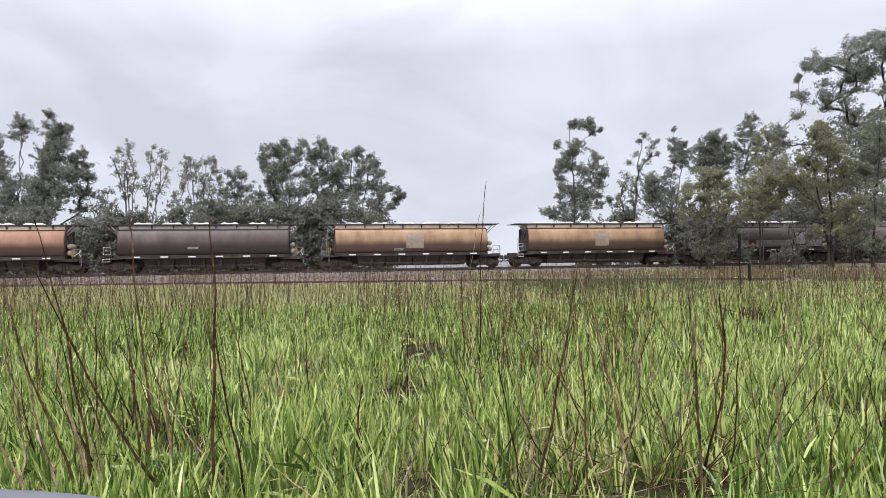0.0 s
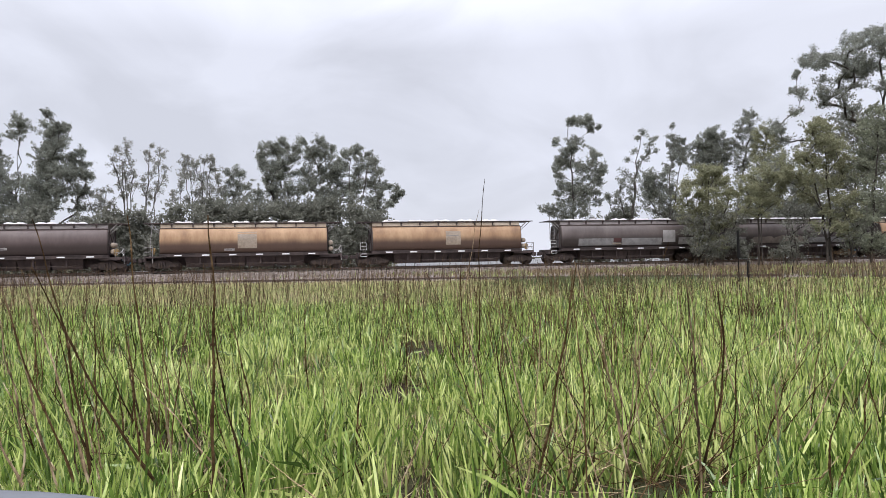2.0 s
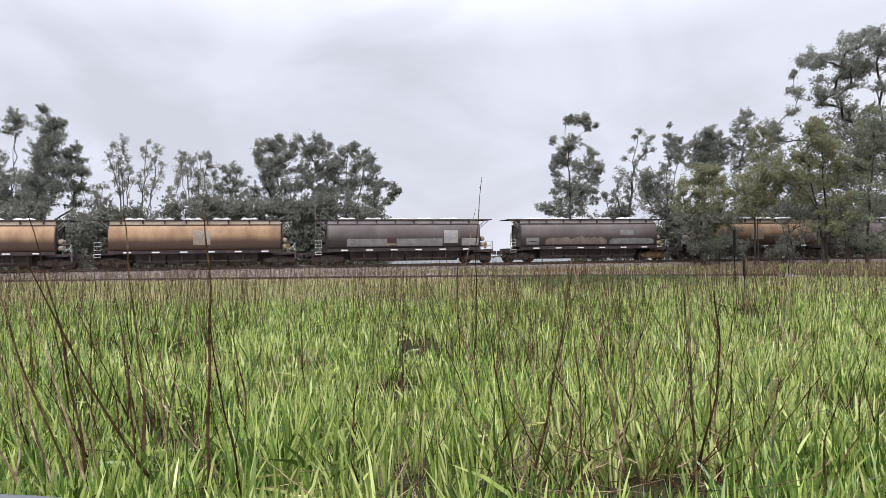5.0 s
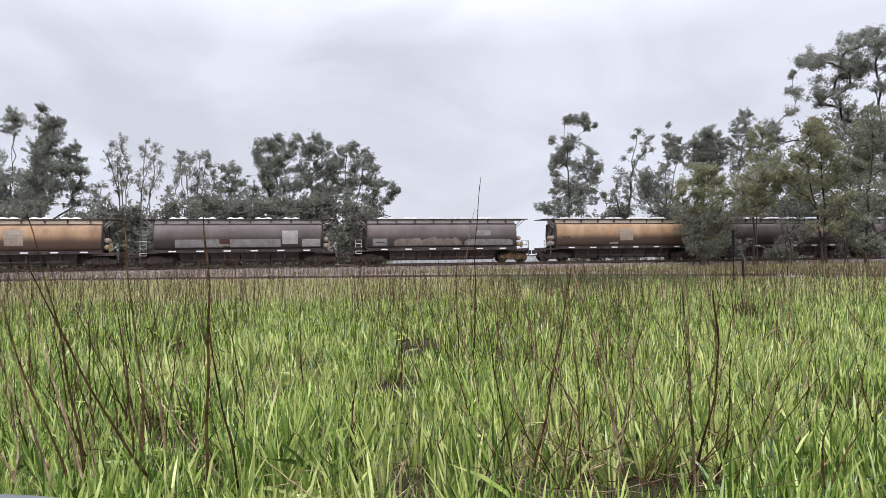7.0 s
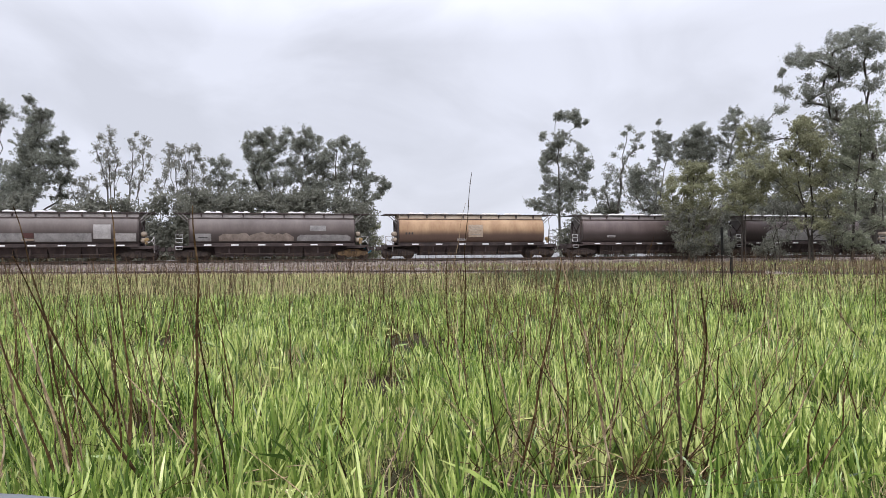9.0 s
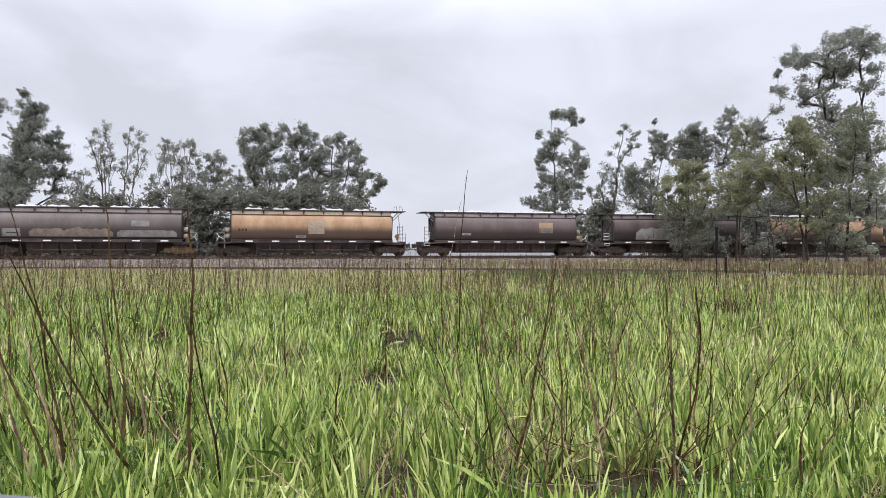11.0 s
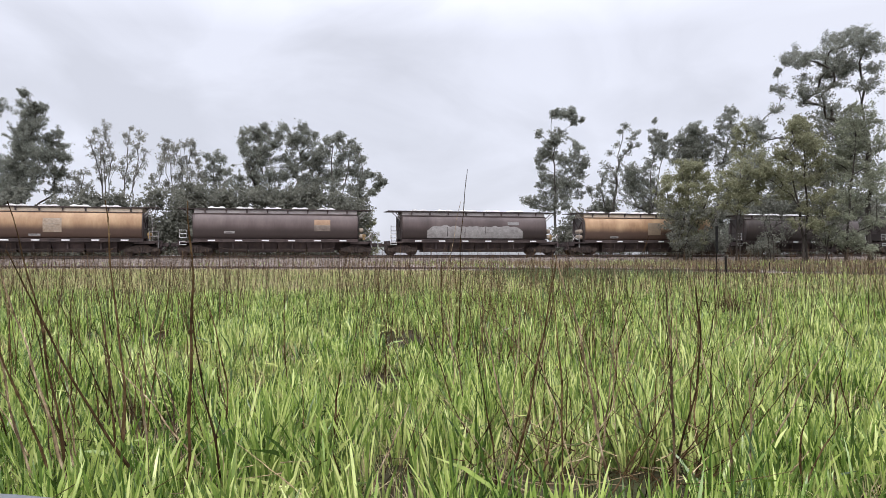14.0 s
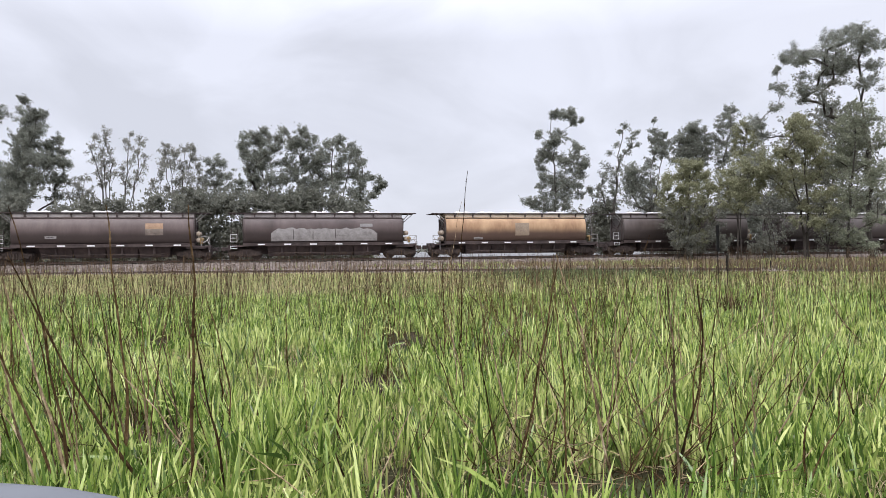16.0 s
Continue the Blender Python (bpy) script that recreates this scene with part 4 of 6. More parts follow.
tree("gum_tree", "small grey-green gum between larger trees", -26.6, 90, [(0.5, 13.3, 0.55), (-0.1, 12.6, 0.71), (1.2, 12.6, 0.65), (-0.5, 11.4, 0.76), (0.7, 11.4, 0.82), (1.7, 11.1, 0.65), (-0.9, 10.0, 0.82), (0.5, 10.0, 0.93), (1.7, 9.7, 0.76), (-0.4, 8.4, 0.98), (1.1, 8.4, 0.87), (-1.7, 8.7, 0.71)], "grey", trunk=0.15, seed=16, fill=0.9, stems=2, lift=1.8)
tree("gum_tree", "broad many-stemmed gum with a rounded dark crown", -16.8, 84, [(-2.1, 15.7, 0.61), (-2.9, 15.1, 0.66), (-3.8, 14.9, 0.61), (-4.2, 13.7, 0.66), (-2.4, 14.1, 1.02), (-4.4, 12.6, 0.66), (-3.0, 12.7, 1.02), (0.8, 15.3, 0.66), (-0.1, 14.6, 0.81), (-0.8, 13.3, 1.07), (1.1, 14.0, 0.97), (2.7, 15.5, 0.66), (3.8, 14.9, 0.61), (2.4, 14.3, 0.97), (3.4, 13.6, 0.76), (-3.8, 11.3, 0.92), (-1.8, 11.4, 1.17), (0.5, 11.9, 1.17), (2.6, 12.2, 1.02), (-3.1, 9.7, 1.07), (-0.8, 9.7, 1.22), (1.5, 10.2, 1.17), (-5.0, 9.8, 0.71), (-5.4, 8.0, 0.92), (-3.3, 7.8, 1.12), (-0.8, 7.7, 1.17), (1.5, 7.9, 1.12), (-2.1, 6.7, 1.02), (0.5, 6.6, 1.02), (2.6, 9.4, 1.02), (2.8, 7.6, 0.92), (-4.6, 6.7, 0.87)], "grey", trunk=0.28, seed=17, stems=3, fill=0.92, lift=1.0, infill=0.75)
tree("gum_tree", "broad many-stemmed gum with a drooping side limb", -10.9, 84, [(-1.8, 12.3, 0.87), (-1.3, 13.3, 0.56), (-2.6, 11.2, 0.92), (-2.6, 9.1, 0.92), (0.3, 14.6, 0.56), (-0.2, 13.7, 0.71), (1.0, 13.7, 0.71), (2.2, 14.3, 0.46), (2.6, 13.5, 0.71), (-0.8, 12.3, 0.92), (1.0, 12.2, 1.07), (2.8, 12.1, 0.92), (3.6, 11.6, 0.51), (-1.3, 10.7, 0.97), (0.8, 10.4, 1.12), (2.7, 10.5, 1.02), (4.2, 10.2, 0.61), (4.8, 10.1, 0.46), (-1.6, 8.9, 1.02), (0.5, 8.6, 1.07), (2.3, 8.8, 0.92), (3.8, 8.9, 0.76), (5.5, 9.7, 0.61), (6.1, 9.3, 0.33), (5.4, 8.6, 0.51), (4.8, 7.9, 0.56), (3.5, 7.5, 0.87), (1.5, 7.0, 0.87), (-1.1, 7.1, 1.02), (-2.6, 7.4, 0.92), (0.5, 6.8, 0.92), (3.0, 6.5, 0.61), (-0.5, 9.6, 0.92)], "grey", trunk=0.28, seed=18, stems=3, fill=0.92, lift=1.0, infill=0.75)
tree("gum_tree", "tall lone gum with a flat tuft on top", 18.0, 96, [(-0.5, 19.9, 0.52), (0.3, 19.9, 0.62), (1.2, 19.8, 0.69), (2.0, 19.7, 0.69), (2.9, 19.4, 0.62), (3.5, 18.9, 0.41), (-0.2, 16.9, 0.76), (0.7, 16.9, 0.83), (0.2, 16.3, 0.55), (-2.2, 17.3, 0.48), (-2.4, 16.8, 0.35), (-0.9, 15.2, 0.97), (-1.5, 14.2, 0.9), (-0.1, 14.2, 0.97), (-2.4, 13.6, 0.59), (2.6, 15.4, 0.69), (2.9, 14.8, 0.62), (-1.8, 12.5, 0.69), (0.8, 13.2, 0.9), (2.0, 13.3, 0.83), (3.2, 13.1, 0.9), (4.2, 12.8, 0.31), (-1.7, 11.1, 0.97), (-0.6, 10.9, 0.83), (0.9, 11.3, 0.97), (2.3, 11.6, 0.97), (3.6, 11.8, 0.69), (-2.3, 10.1, 0.59), (-0.2, 9.8, 1.11), (1.6, 9.9, 1.04), (3.1, 10.1, 0.9), (4.4, 9.4, 0.62), (3.8, 9.0, 0.48), (-1.4, 8.7, 0.97), (0.2, 8.3, 1.18), (1.8, 8.6, 0.9), (-3.3, 8.0, 0.76), (-4.2, 7.8, 0.52), (-2.3, 7.4, 0.9), (-0.6, 7.1, 1.04), (1.1, 7.2, 0.9)], "grey", trunk=0.27, seed=19, fill=1.0, flat=0.95, lift=0.4, infill=0.4)
tree("gum_tree", "thin gum with a dark leaning trunk and bare branches", 24.5, 92, [(1.9, 17.3, 0.53), (1.5, 16.9, 0.4), (3.3, 16.5, 0.43), (2.7, 15.8, 0.4), (1.1, 15.2, 0.4), (2.8, 14.9, 0.6), (2.3, 14.2, 0.46), (0.2, 14.2, 0.3), (3.7, 15.1, 0.3), (1.3, 13.1, 0.46), (-0.3, 12.2, 0.6), (-1.0, 11.2, 0.66), (0.2, 11.2, 0.53), (1.4, 11.9, 0.6), (-0.9, 10.1, 0.66), (-1.8, 9.3, 0.46), (0.4, 10.0, 0.66), (-2.0, 8.4, 0.56), (-1.1, 8.7, 0.66), (0.1, 8.8, 0.8), (-2.1, 6.8, 0.53), (-0.7, 7.1, 0.86), (0.7, 7.4, 0.86)], "grey", trunk=0.4, seed=20, fill=0.7)
tree("gum_tree", "grey-green gum with bare twigs at its top", 29.1, 90, [(0.3, 17.7, 0.26), (1.0, 16.1, 0.58), (1.6, 15.7, 0.65), (0.7, 15.3, 0.71), (2.1, 14.8, 0.65), (0.7, 13.9, 0.91), (1.7, 13.4, 0.78), (-0.0, 12.5, 0.84), (-2.8, 11.6, 0.78), (-2.2, 11.0, 0.91), (-0.7, 11.3, 0.97), (-1.5, 9.9, 1.3), (-3.0, 9.9, 0.91), (0.1, 10.1, 1.17), (-2.4, 8.6, 1.17), (-0.8, 8.5, 1.3), (0.8, 8.8, 1.3), (-1.9, 7.1, 1.3), (-0.0, 6.9, 1.3)], "grey", trunk=0.22, seed=21, fill=0.75, stems=2, infill=0.45)
tree("gum_tree", "grey-green gum with an uneven open crown", 34.0, 92, [(1.8, 17.7, 0.6), (1.4, 16.9, 0.6), (2.5, 16.8, 0.66), (0.0, 16.4, 0.6), (-0.8, 15.7, 0.66), (0.7, 15.7, 0.73), (2.0, 15.6, 0.86), (3.1, 15.8, 0.73), (-0.8, 14.4, 0.73), (0.8, 14.2, 0.86), (2.4, 14.1, 0.93), (-0.6, 13.0, 0.93), (1.3, 12.7, 1.06), (2.9, 12.7, 0.93), (-0.1, 11.4, 1.19), (2.1, 11.1, 1.19)], "grey", trunk=0.22, seed=22, fill=0.72, stems=2, infill=0.45)
tree("gum_tree", "leaning slender gum with bare top branches", 37.3, 90, [(1.8, 19.0, 0.77), (2.9, 19.1, 0.61), (1.0, 18.0, 0.84), (2.3, 17.8, 0.92), (0.5, 16.7, 0.69), (1.7, 16.6, 0.84), (0.1, 15.6, 0.77), (1.6, 15.1, 0.84), (2.5, 15.9, 0.69), (0.4, 14.0, 0.99), (2.0, 13.7, 0.99), (1.0, 12.4, 0.99)], "grey", trunk=0.2, seed=23, fill=0.8)
tree("gum_tree", "grey-green gum with an uneven crown behind the railway", 36.0, 92, [(-0.3, 17.5, 0.78), (-1.1, 17.0, 0.7), (0.2, 16.6, 0.94), (-1.6, 15.8, 0.94), (-0.3, 15.3, 1.1), (1.0, 15.3, 0.94), (-1.0, 14.0, 1.17), (0.6, 13.8, 1.17), (-2.0, 14.0, 1.02)], "grey", trunk=0.2, seed=24, fill=0.72, stems=2, infill=0.45)
tree("gum_tree", "leafy olive-green gum behind the railway", 39.3, 86, [(0.3, 16.6, 0.73), (-0.4, 15.9, 0.73), (0.9, 15.7, 0.8), (-0.5, 14.5, 0.95), (0.6, 14.3, 0.95), (1.7, 14.6, 0.73), (-0.7, 13.0, 1.02), (0.9, 12.8, 1.1), (2.2, 12.9, 0.95), (-0.2, 11.3, 1.17), (1.6, 11.2, 1.17)], "olive", trunk=0.22, seed=31, fill=0.75, stems=2, infill=0.45)
tree("wattle_tree", "bushy olive-green wattle between the tracks", 23.7, 63, [(0.1, 9.0, 0.68), (0.8, 8.7, 0.68), (-0.5, 8.6, 0.59), (-1.4, 8.0, 0.59), (-0.1, 7.9, 0.82), (1.0, 7.7, 0.82), (1.8, 7.8, 0.59), (-1.9, 7.1, 0.64), (-0.9, 6.9, 0.82), (0.4, 6.7, 0.91), (1.6, 6.7, 0.77), (2.2, 6.9, 0.59), (-2.0, 6.0, 0.68), (-1.1, 5.6, 0.91), (0.2, 5.4, 0.95), (1.4, 5.4, 0.82), (-1.5, 4.5, 0.77), (-0.4, 4.3, 0.91), (0.8, 4.1, 0.86), (2.1, 4.3, 0.59), (-0.9, 3.2, 0.77), (0.4, 3.0, 0.86), (1.5, 2.8, 0.59), (-0.6, 1.9, 0.68), (0.7, 1.9, 0.59)], "olive", bark='bark_shaded', trunk=0.17, size=0.15, seed=25, fill=1.0, stems=3)
tree("gum_tree", "big old gum with twisting open limbs", 40.5, 63, [(-2.7, 20.9, 0.8), (-3.2, 20.4, 0.54), (-1.9, 20.8, 0.67), (-1.1, 21.0, 0.67), (-0.5, 20.4, 0.74), (-5.8, 19.7, 0.67), (-6.5, 19.1, 0.67), (-7.2, 18.8, 0.57), (-7.8, 17.8, 0.47), (-6.9, 18.2, 0.67), (-6.1, 18.5, 0.8), (-5.1, 18.8, 0.8), (-4.1, 19.1, 0.8), (-3.2, 19.1, 0.74), (-2.0, 19.6, 0.87), (-1.1, 19.5, 0.8), (-4.8, 17.4, 0.6), (-5.7, 17.2, 0.6), (-4.1, 17.1, 0.54), (-8.4, 16.0, 0.4), (-7.8, 15.8, 0.44), (-7.1, 15.5, 0.47), (-6.2, 15.8, 0.57), (-5.2, 15.3, 0.54), (-3.6, 16.1, 0.67), (-1.9, 17.5, 0.74), (-0.8, 18.2, 0.87), (-1.7, 16.1, 0.6), (-4.0, 13.9, 0.74), (-4.6, 13.2, 0.54), (-5.7, 14.4, 0.47), (-10.0, 13.2, 0.5), (-9.6, 12.7, 0.47), (-10.3, 12.4, 0.47), (-9.2, 11.8, 0.54), (-8.2, 14.3, 0.5), (0.1, 19.5, 0.8), (0.4, 17.9, 0.87), (-0.3, 15.9, 0.94), (-2.5, 18.4, 0.74), (-1.6, 18.6, 0.74), (-3.0, 17.5, 0.67)], "grey", bark='bark_shaded', trunk=0.37, size=0.13, seed=26, fill=0.8, flat=0.8, lift=0.25, infill=0.35)
tree("gum_tree", "leafy gum beside the line, trunk colour darkened for shade", 33.6, 61, [(-0.6, 12.9, 0.62), (-1.3, 12.5, 0.62), (0.2, 12.2, 0.62), (-0.7, 11.8, 0.83), (-1.9, 11.7, 0.62), (-1.7, 10.7, 0.73), (-0.4, 10.7, 0.78), (0.8, 10.9, 0.67), (-2.6, 9.7, 0.73), (-1.5, 9.4, 0.88), (0.0, 9.4, 0.93), (1.3, 9.2, 0.78), (-3.7, 9.2, 0.67), (-3.3, 8.1, 0.78), (-2.0, 7.9, 0.88), (-0.5, 7.7, 0.93), (1.1, 7.6, 0.83), (-4.3, 8.2, 0.62), (-2.6, 6.8, 0.73), (-1.1, 6.4, 0.78), (0.4, 5.9, 0.83), (1.7, 6.1, 0.73), (-0.3, 4.9, 0.67), (1.2, 4.6, 0.73), (-0.1, 3.6, 0.62), (1.4, 3.1, 0.67), (-1.4, 3.8, 0.41)], "olive", bark='bark_shaded', trunk=0.19, size=0.15, seed=27, fill=0.8, stems=2, infill=0.4)
tree("gum_tree", "dense dark gum beside the line", 37.0, 61, [(0.9, 13.8, 0.67), (0.2, 12.8, 0.67), (1.4, 12.6, 0.78), (-0.7, 11.7, 0.67), (0.4, 11.5, 0.78), (1.5, 11.3, 0.83), (-0.3, 10.2, 0.78), (1.0, 10.0, 0.88), (-1.0, 9.1, 0.83), (0.3, 8.7, 0.93), (1.6, 8.7, 0.88), (-0.8, 7.6, 0.88), (0.7, 7.2, 0.93), (-0.6, 6.1, 0.88), (0.9, 5.7, 0.93), (-0.9, 4.6, 0.83), (0.4, 4.4, 0.88), (-0.5, 3.1, 0.78), (1.0, 2.8, 0.83), (2.5, 12.8, 0.93), (2.7, 10.6, 0.93), (2.7, 8.4, 0.93), (2.6, 6.3, 0.93), (2.3, 3.9, 0.93), (-1.4, 2.2, 0.62), (0.1, 1.8, 0.67), (1.4, 1.5, 0.73), (-1.8, 3.5, 0.67)], "green", bark='bark_shaded', trunk=0.22, size=0.15, seed=28, fill=0.8, infill=0.4)
tree("gum_tree", "leafy gum with drooping low branches", 28.0, 62, [(0.1, 9.0, 0.63), (-0.8, 8.3, 0.63), (0.8, 8.1, 0.74), (-1.4, 7.2, 0.69), (-0.1, 7.2, 0.84), (1.2, 7.0, 0.79), (2.1, 7.2, 0.63), (-1.0, 6.1, 0.74), (0.3, 5.9, 0.79), (1.6, 6.0, 0.69), (-1.5, 5.2, 0.53), (-0.4, 5.0, 0.53)], "olive", bark='bark_shaded', trunk=0.13, size=0.15, seed=30, fill=0.8, stems=2, infill=0.4)
tree("gum_tree", "young leafy gum half hiding the line", 22.3, 62, [(-0.9, 4.6, 0.58), (-0.0, 4.3, 0.67), (0.9, 4.4, 0.63), (-0.4, 3.5, 0.67), (0.5, 3.3, 0.67), (1.6, 3.5, 0.67), (-0.5, 2.6, 0.49), (0.6, 2.3, 0.63), (1.7, 2.3, 0.63), (2.7, 2.6, 0.58), (1.0, 1.4, 0.58), (2.1, 1.3, 0.58), (-0.3, 1.7, 0.45), (3.0, 1.7, 0.54), (3.0, 3.3, 0.58), (3.7, 2.2, 0.6), (4.0, 3.4, 0.6), (3.9, 1.2, 0.6), (3.5, 4.5, 0.62), (2.4, 4.7, 0.6), (4.6, 2.2, 0.5)], "dark", bark='bark_shaded', trunk=0.12, size=0.15, seed=29, fill=0.5, stems=2)
# sparse saplings added here to stand in for shade on the wagons
for sx, sseed in ((30.2, 81), (34.9, 83)):
    tree("gum_sapling", "thin dark gum sapling added to dim the wagons behind", sx, 60.2, [(-0.6, 5.2, 0.7), (0.7, 4.9, 0.8), (-0.9, 4.0, 0.8), (0.4, 3.8, 0.8), (1.1, 3.2, 0.7), (-0.5, 2.8, 0.7), (0.5, 2.2, 0.6), (-0.9, 1.7, 0.6)], "dark", bark="bark_shaded", trunk=0.08, size=0.15, seed=sseed, fill=0.2, stems=2)
tree("gum_tree", "dark leafy gum beyond the line", 48.0, 82.0, [(-3, 14, 2.4), (0, 16, 2.4), (3, 14, 2.4), (-2, 10, 2.6), (1.5, 10.5, 2.6), (-3.4, 6.4, 2.2), (0, 6, 2.4), (3, 6.4, 2.2), (0, 2.8, 2.2), (-2.8, 2.6, 2), (2.8, 2.6, 2)], "dark", trunk=0.3, size=0.3, seed=34, fill=0.7)
tree("gum_tree", "dark leafy gum beyond the line", 39.5, 83.0, [(-3, 9, 2.2), (0, 11, 2.4), (3, 9.5, 2.2), (-2.2, 6, 2.2), (1.5, 6.5, 2.4), (0, 3.2, 2.2), (-3, 2.8, 2), (3, 2.8, 2)], "grey", trunk=0.24, size=0.3, seed=35, fill=0.8)

rs = random.Random(77)
for k, sx in enumerate(list(np.arange(-66, -7, 3.0)) + list(np.arange(21, 62, 4.4))):
    h = rs.uniform(6.6, 8.4) if sx < 0 else rs.uniform(6.0, 9.0)
    cl = [(rs.uniform(-2.2, 2.2), h * rs.uniform(0.25, 0.9), rs.uniform(1.1, 1.9)) for _ in range(9)] + [(0, h - 0.8, 1.3), (-1.6, 1.5, 1.6), (1.6, 1.4, 1.6), (0, 3.0, 1.6), (-1.5, 3.6, 1.4), (1.5, 3.8, 1.4)]
    tree("shrub", "grey-green scrub thicket behind the railway", sx + rs.uniform(-1, 1), (79 if sx < 0 else 92) + rs.uniform(-2, 3), cl, "dark", trunk=0.1, seed=100 + k, fill=0.68, stems=3, size=0.32, group="scrub behind the railway", lift=0.2, category="shrub")
tree("shrub", "brownish leafy bush behind the railway", -7.5, 79, [(0, 4.9, 1.0), (-1.2, 4.2, 1.2), (1.0, 4.3, 1.0), (0.1, 3.2, 1.3), (-1.4, 2.4, 1.2), (1.3, 2.6, 1.1), (0, 1.3, 1.3), (1.5, 1.2, 1.0)], "olive", trunk=0.08, seed=172, fill=0.9, stems=3, lift=0.2, category="shrub")
tree("shrub", "low grey bush beside a fallen branch", 31.0, 64.0, [(0, 1.6, 0.9), (-1, 1.2, 0.7), (1.1, 1.1, 0.7), (0.3, 2.3, 0.6)], "dark", bark="bark_shaded", trunk=0.06, size=0.18, seed=171, fill=0.6, stems=3, lift=0.2, category="shrub")


def far_woods():
    """A low line of distant trees on the horizon."""
    rng = np.random.default_rng(9)
    n = 900
    x = rng.uniform(-900, 900, n)
    centres = np.stack([x, rng.uniform(600, 700, n), np.abs(rng.normal(2.2, 1.4, n))], 1)
    co, tris = leaves(centres, rng.uniform(2.0, 4.5, n), 28000, 1.8, rng)
    co[:, 2] = np.maximum(co[:, 2], -0.2)
    return triangles("far_woods", co, tris, LEAF["grey"])


tagged(new("far_woods", far_woods()), "distant line of low grey-green woods", "woods", kind="stuff")


# ---------------------------------------------------------------- meadow
def meadow_height(x, y):
    """How tall the grass stands, as a share: lower and thinner towards the siding."""
    gap = np.where(x < -24, 44.73, 42.1 - 0.22 * x - 0.0046 * x * x) - y
    return np.clip(0.03 * (gap - 2.4) / 0.35, 0.07, 1.0)


def lumps(x, y, s):
    """Smooth uneven cover, worked out from a few waves."""
    return (np.sin(x * 1.9 * s + 1.3 * np.sin(y * 1.1 * s)) + np.sin(y * 2.3 * s + 1.7 * np.sin(x * 0.8 * s + 2)) + np.sin((x + y) * 3.7 * s + 0.5)) / 3


def fans(x, y, per, length, width, rng, levels, splay=0.3):
    """Sword-shaped leaves in flat fans, each leaf in the plane of its fan, the outer ones shorter and curling outwards."""
    n = len(x)
    plane = np.repeat(rng.uniform(0, np.pi, n), per)
    rank = np.tile(np.linspace(-1, 1, per), n) + rng.normal(0, 0.22, n * per)
    along = np.stack([np.cos(plane), np.sin(plane), np.zeros(n * per)], 1)
    across = np.stack([-np.sin(plane), np.cos(plane), np.zeros(n * per)], 1)
    tilt = np.repeat(rng.normal(0, 0.11, (n, 3)), per, 0) * np.array([1, 1, 0])
    grow = length * (1 - 0.3 * np.abs(rank)) * np.clip(rng.normal(1.0, 0.2, n * per), 0.45, 1.5)
    out = rank * splay * rng.uniform(0.6, 1.2, n * per)
    limp = rng.uniform(0, 1, n * per) < 0.03
    curl = np.sign(rank) * np.abs(rng.normal(0.06, 0.08, n * per)) + np.where(limp, np.sign(rank) * 0.7, 0)
    sway = rng.normal(0, 0.12, n * per)
    twist = rng.normal(0, 0.55, n * per)
    wide = width * rng.uniform(0.6, 1.3, n * per)
    base = np.stack([np.repeat(x, per), np.repeat(y, per), np.full(n * per, -0.03)], 1) + along * (rank * 0.022)[:, None]
    rows = []
    for t in np.linspace(0, 1, levels + 1):
        mid = base + (along * (out * t + curl * t ** 2.4)[:, None] + across * (sway * t ** 1.6)[:, None] + tilt * t) * grow[:, None]
        mid[:, 2] += grow * (t - (0.16 * np.abs(out) + 0.4 * np.abs(curl)) * t ** 2.6)
        turn = twist * (0.3 + 0.7 * t)
        side = along * np.cos(turn)[:, None] + across * np.sin(turn)[:, None]
        side[:, 2] -= (out + 2 * curl * t) * np.cos(turn)
        w = wide * (0.62 + 1.0 * t - 1.05 * t * t) if t < 1 else 0
        if t < 1:
            rows += [mid - side * (w / 2)[:, None], mid + side * (w / 2)[:, None]]
        else:
            rows.append(mid)
    k = np.arange(n * per)[:, None] * len(rows)
    tris = []
    for i in range(levels - 1):
        a = 2 * i
        tris += [k + np.array([[a, a + 1, a + 3]]), k + np.array([[a, a + 3, a + 2]])]
    a = 2 * (levels - 1)
    tris.append(k + np.array([[a, a + 1, a + 2]]))
    return np.stack(rows, 1).reshape(-1, 3), np.concatenate(tris)


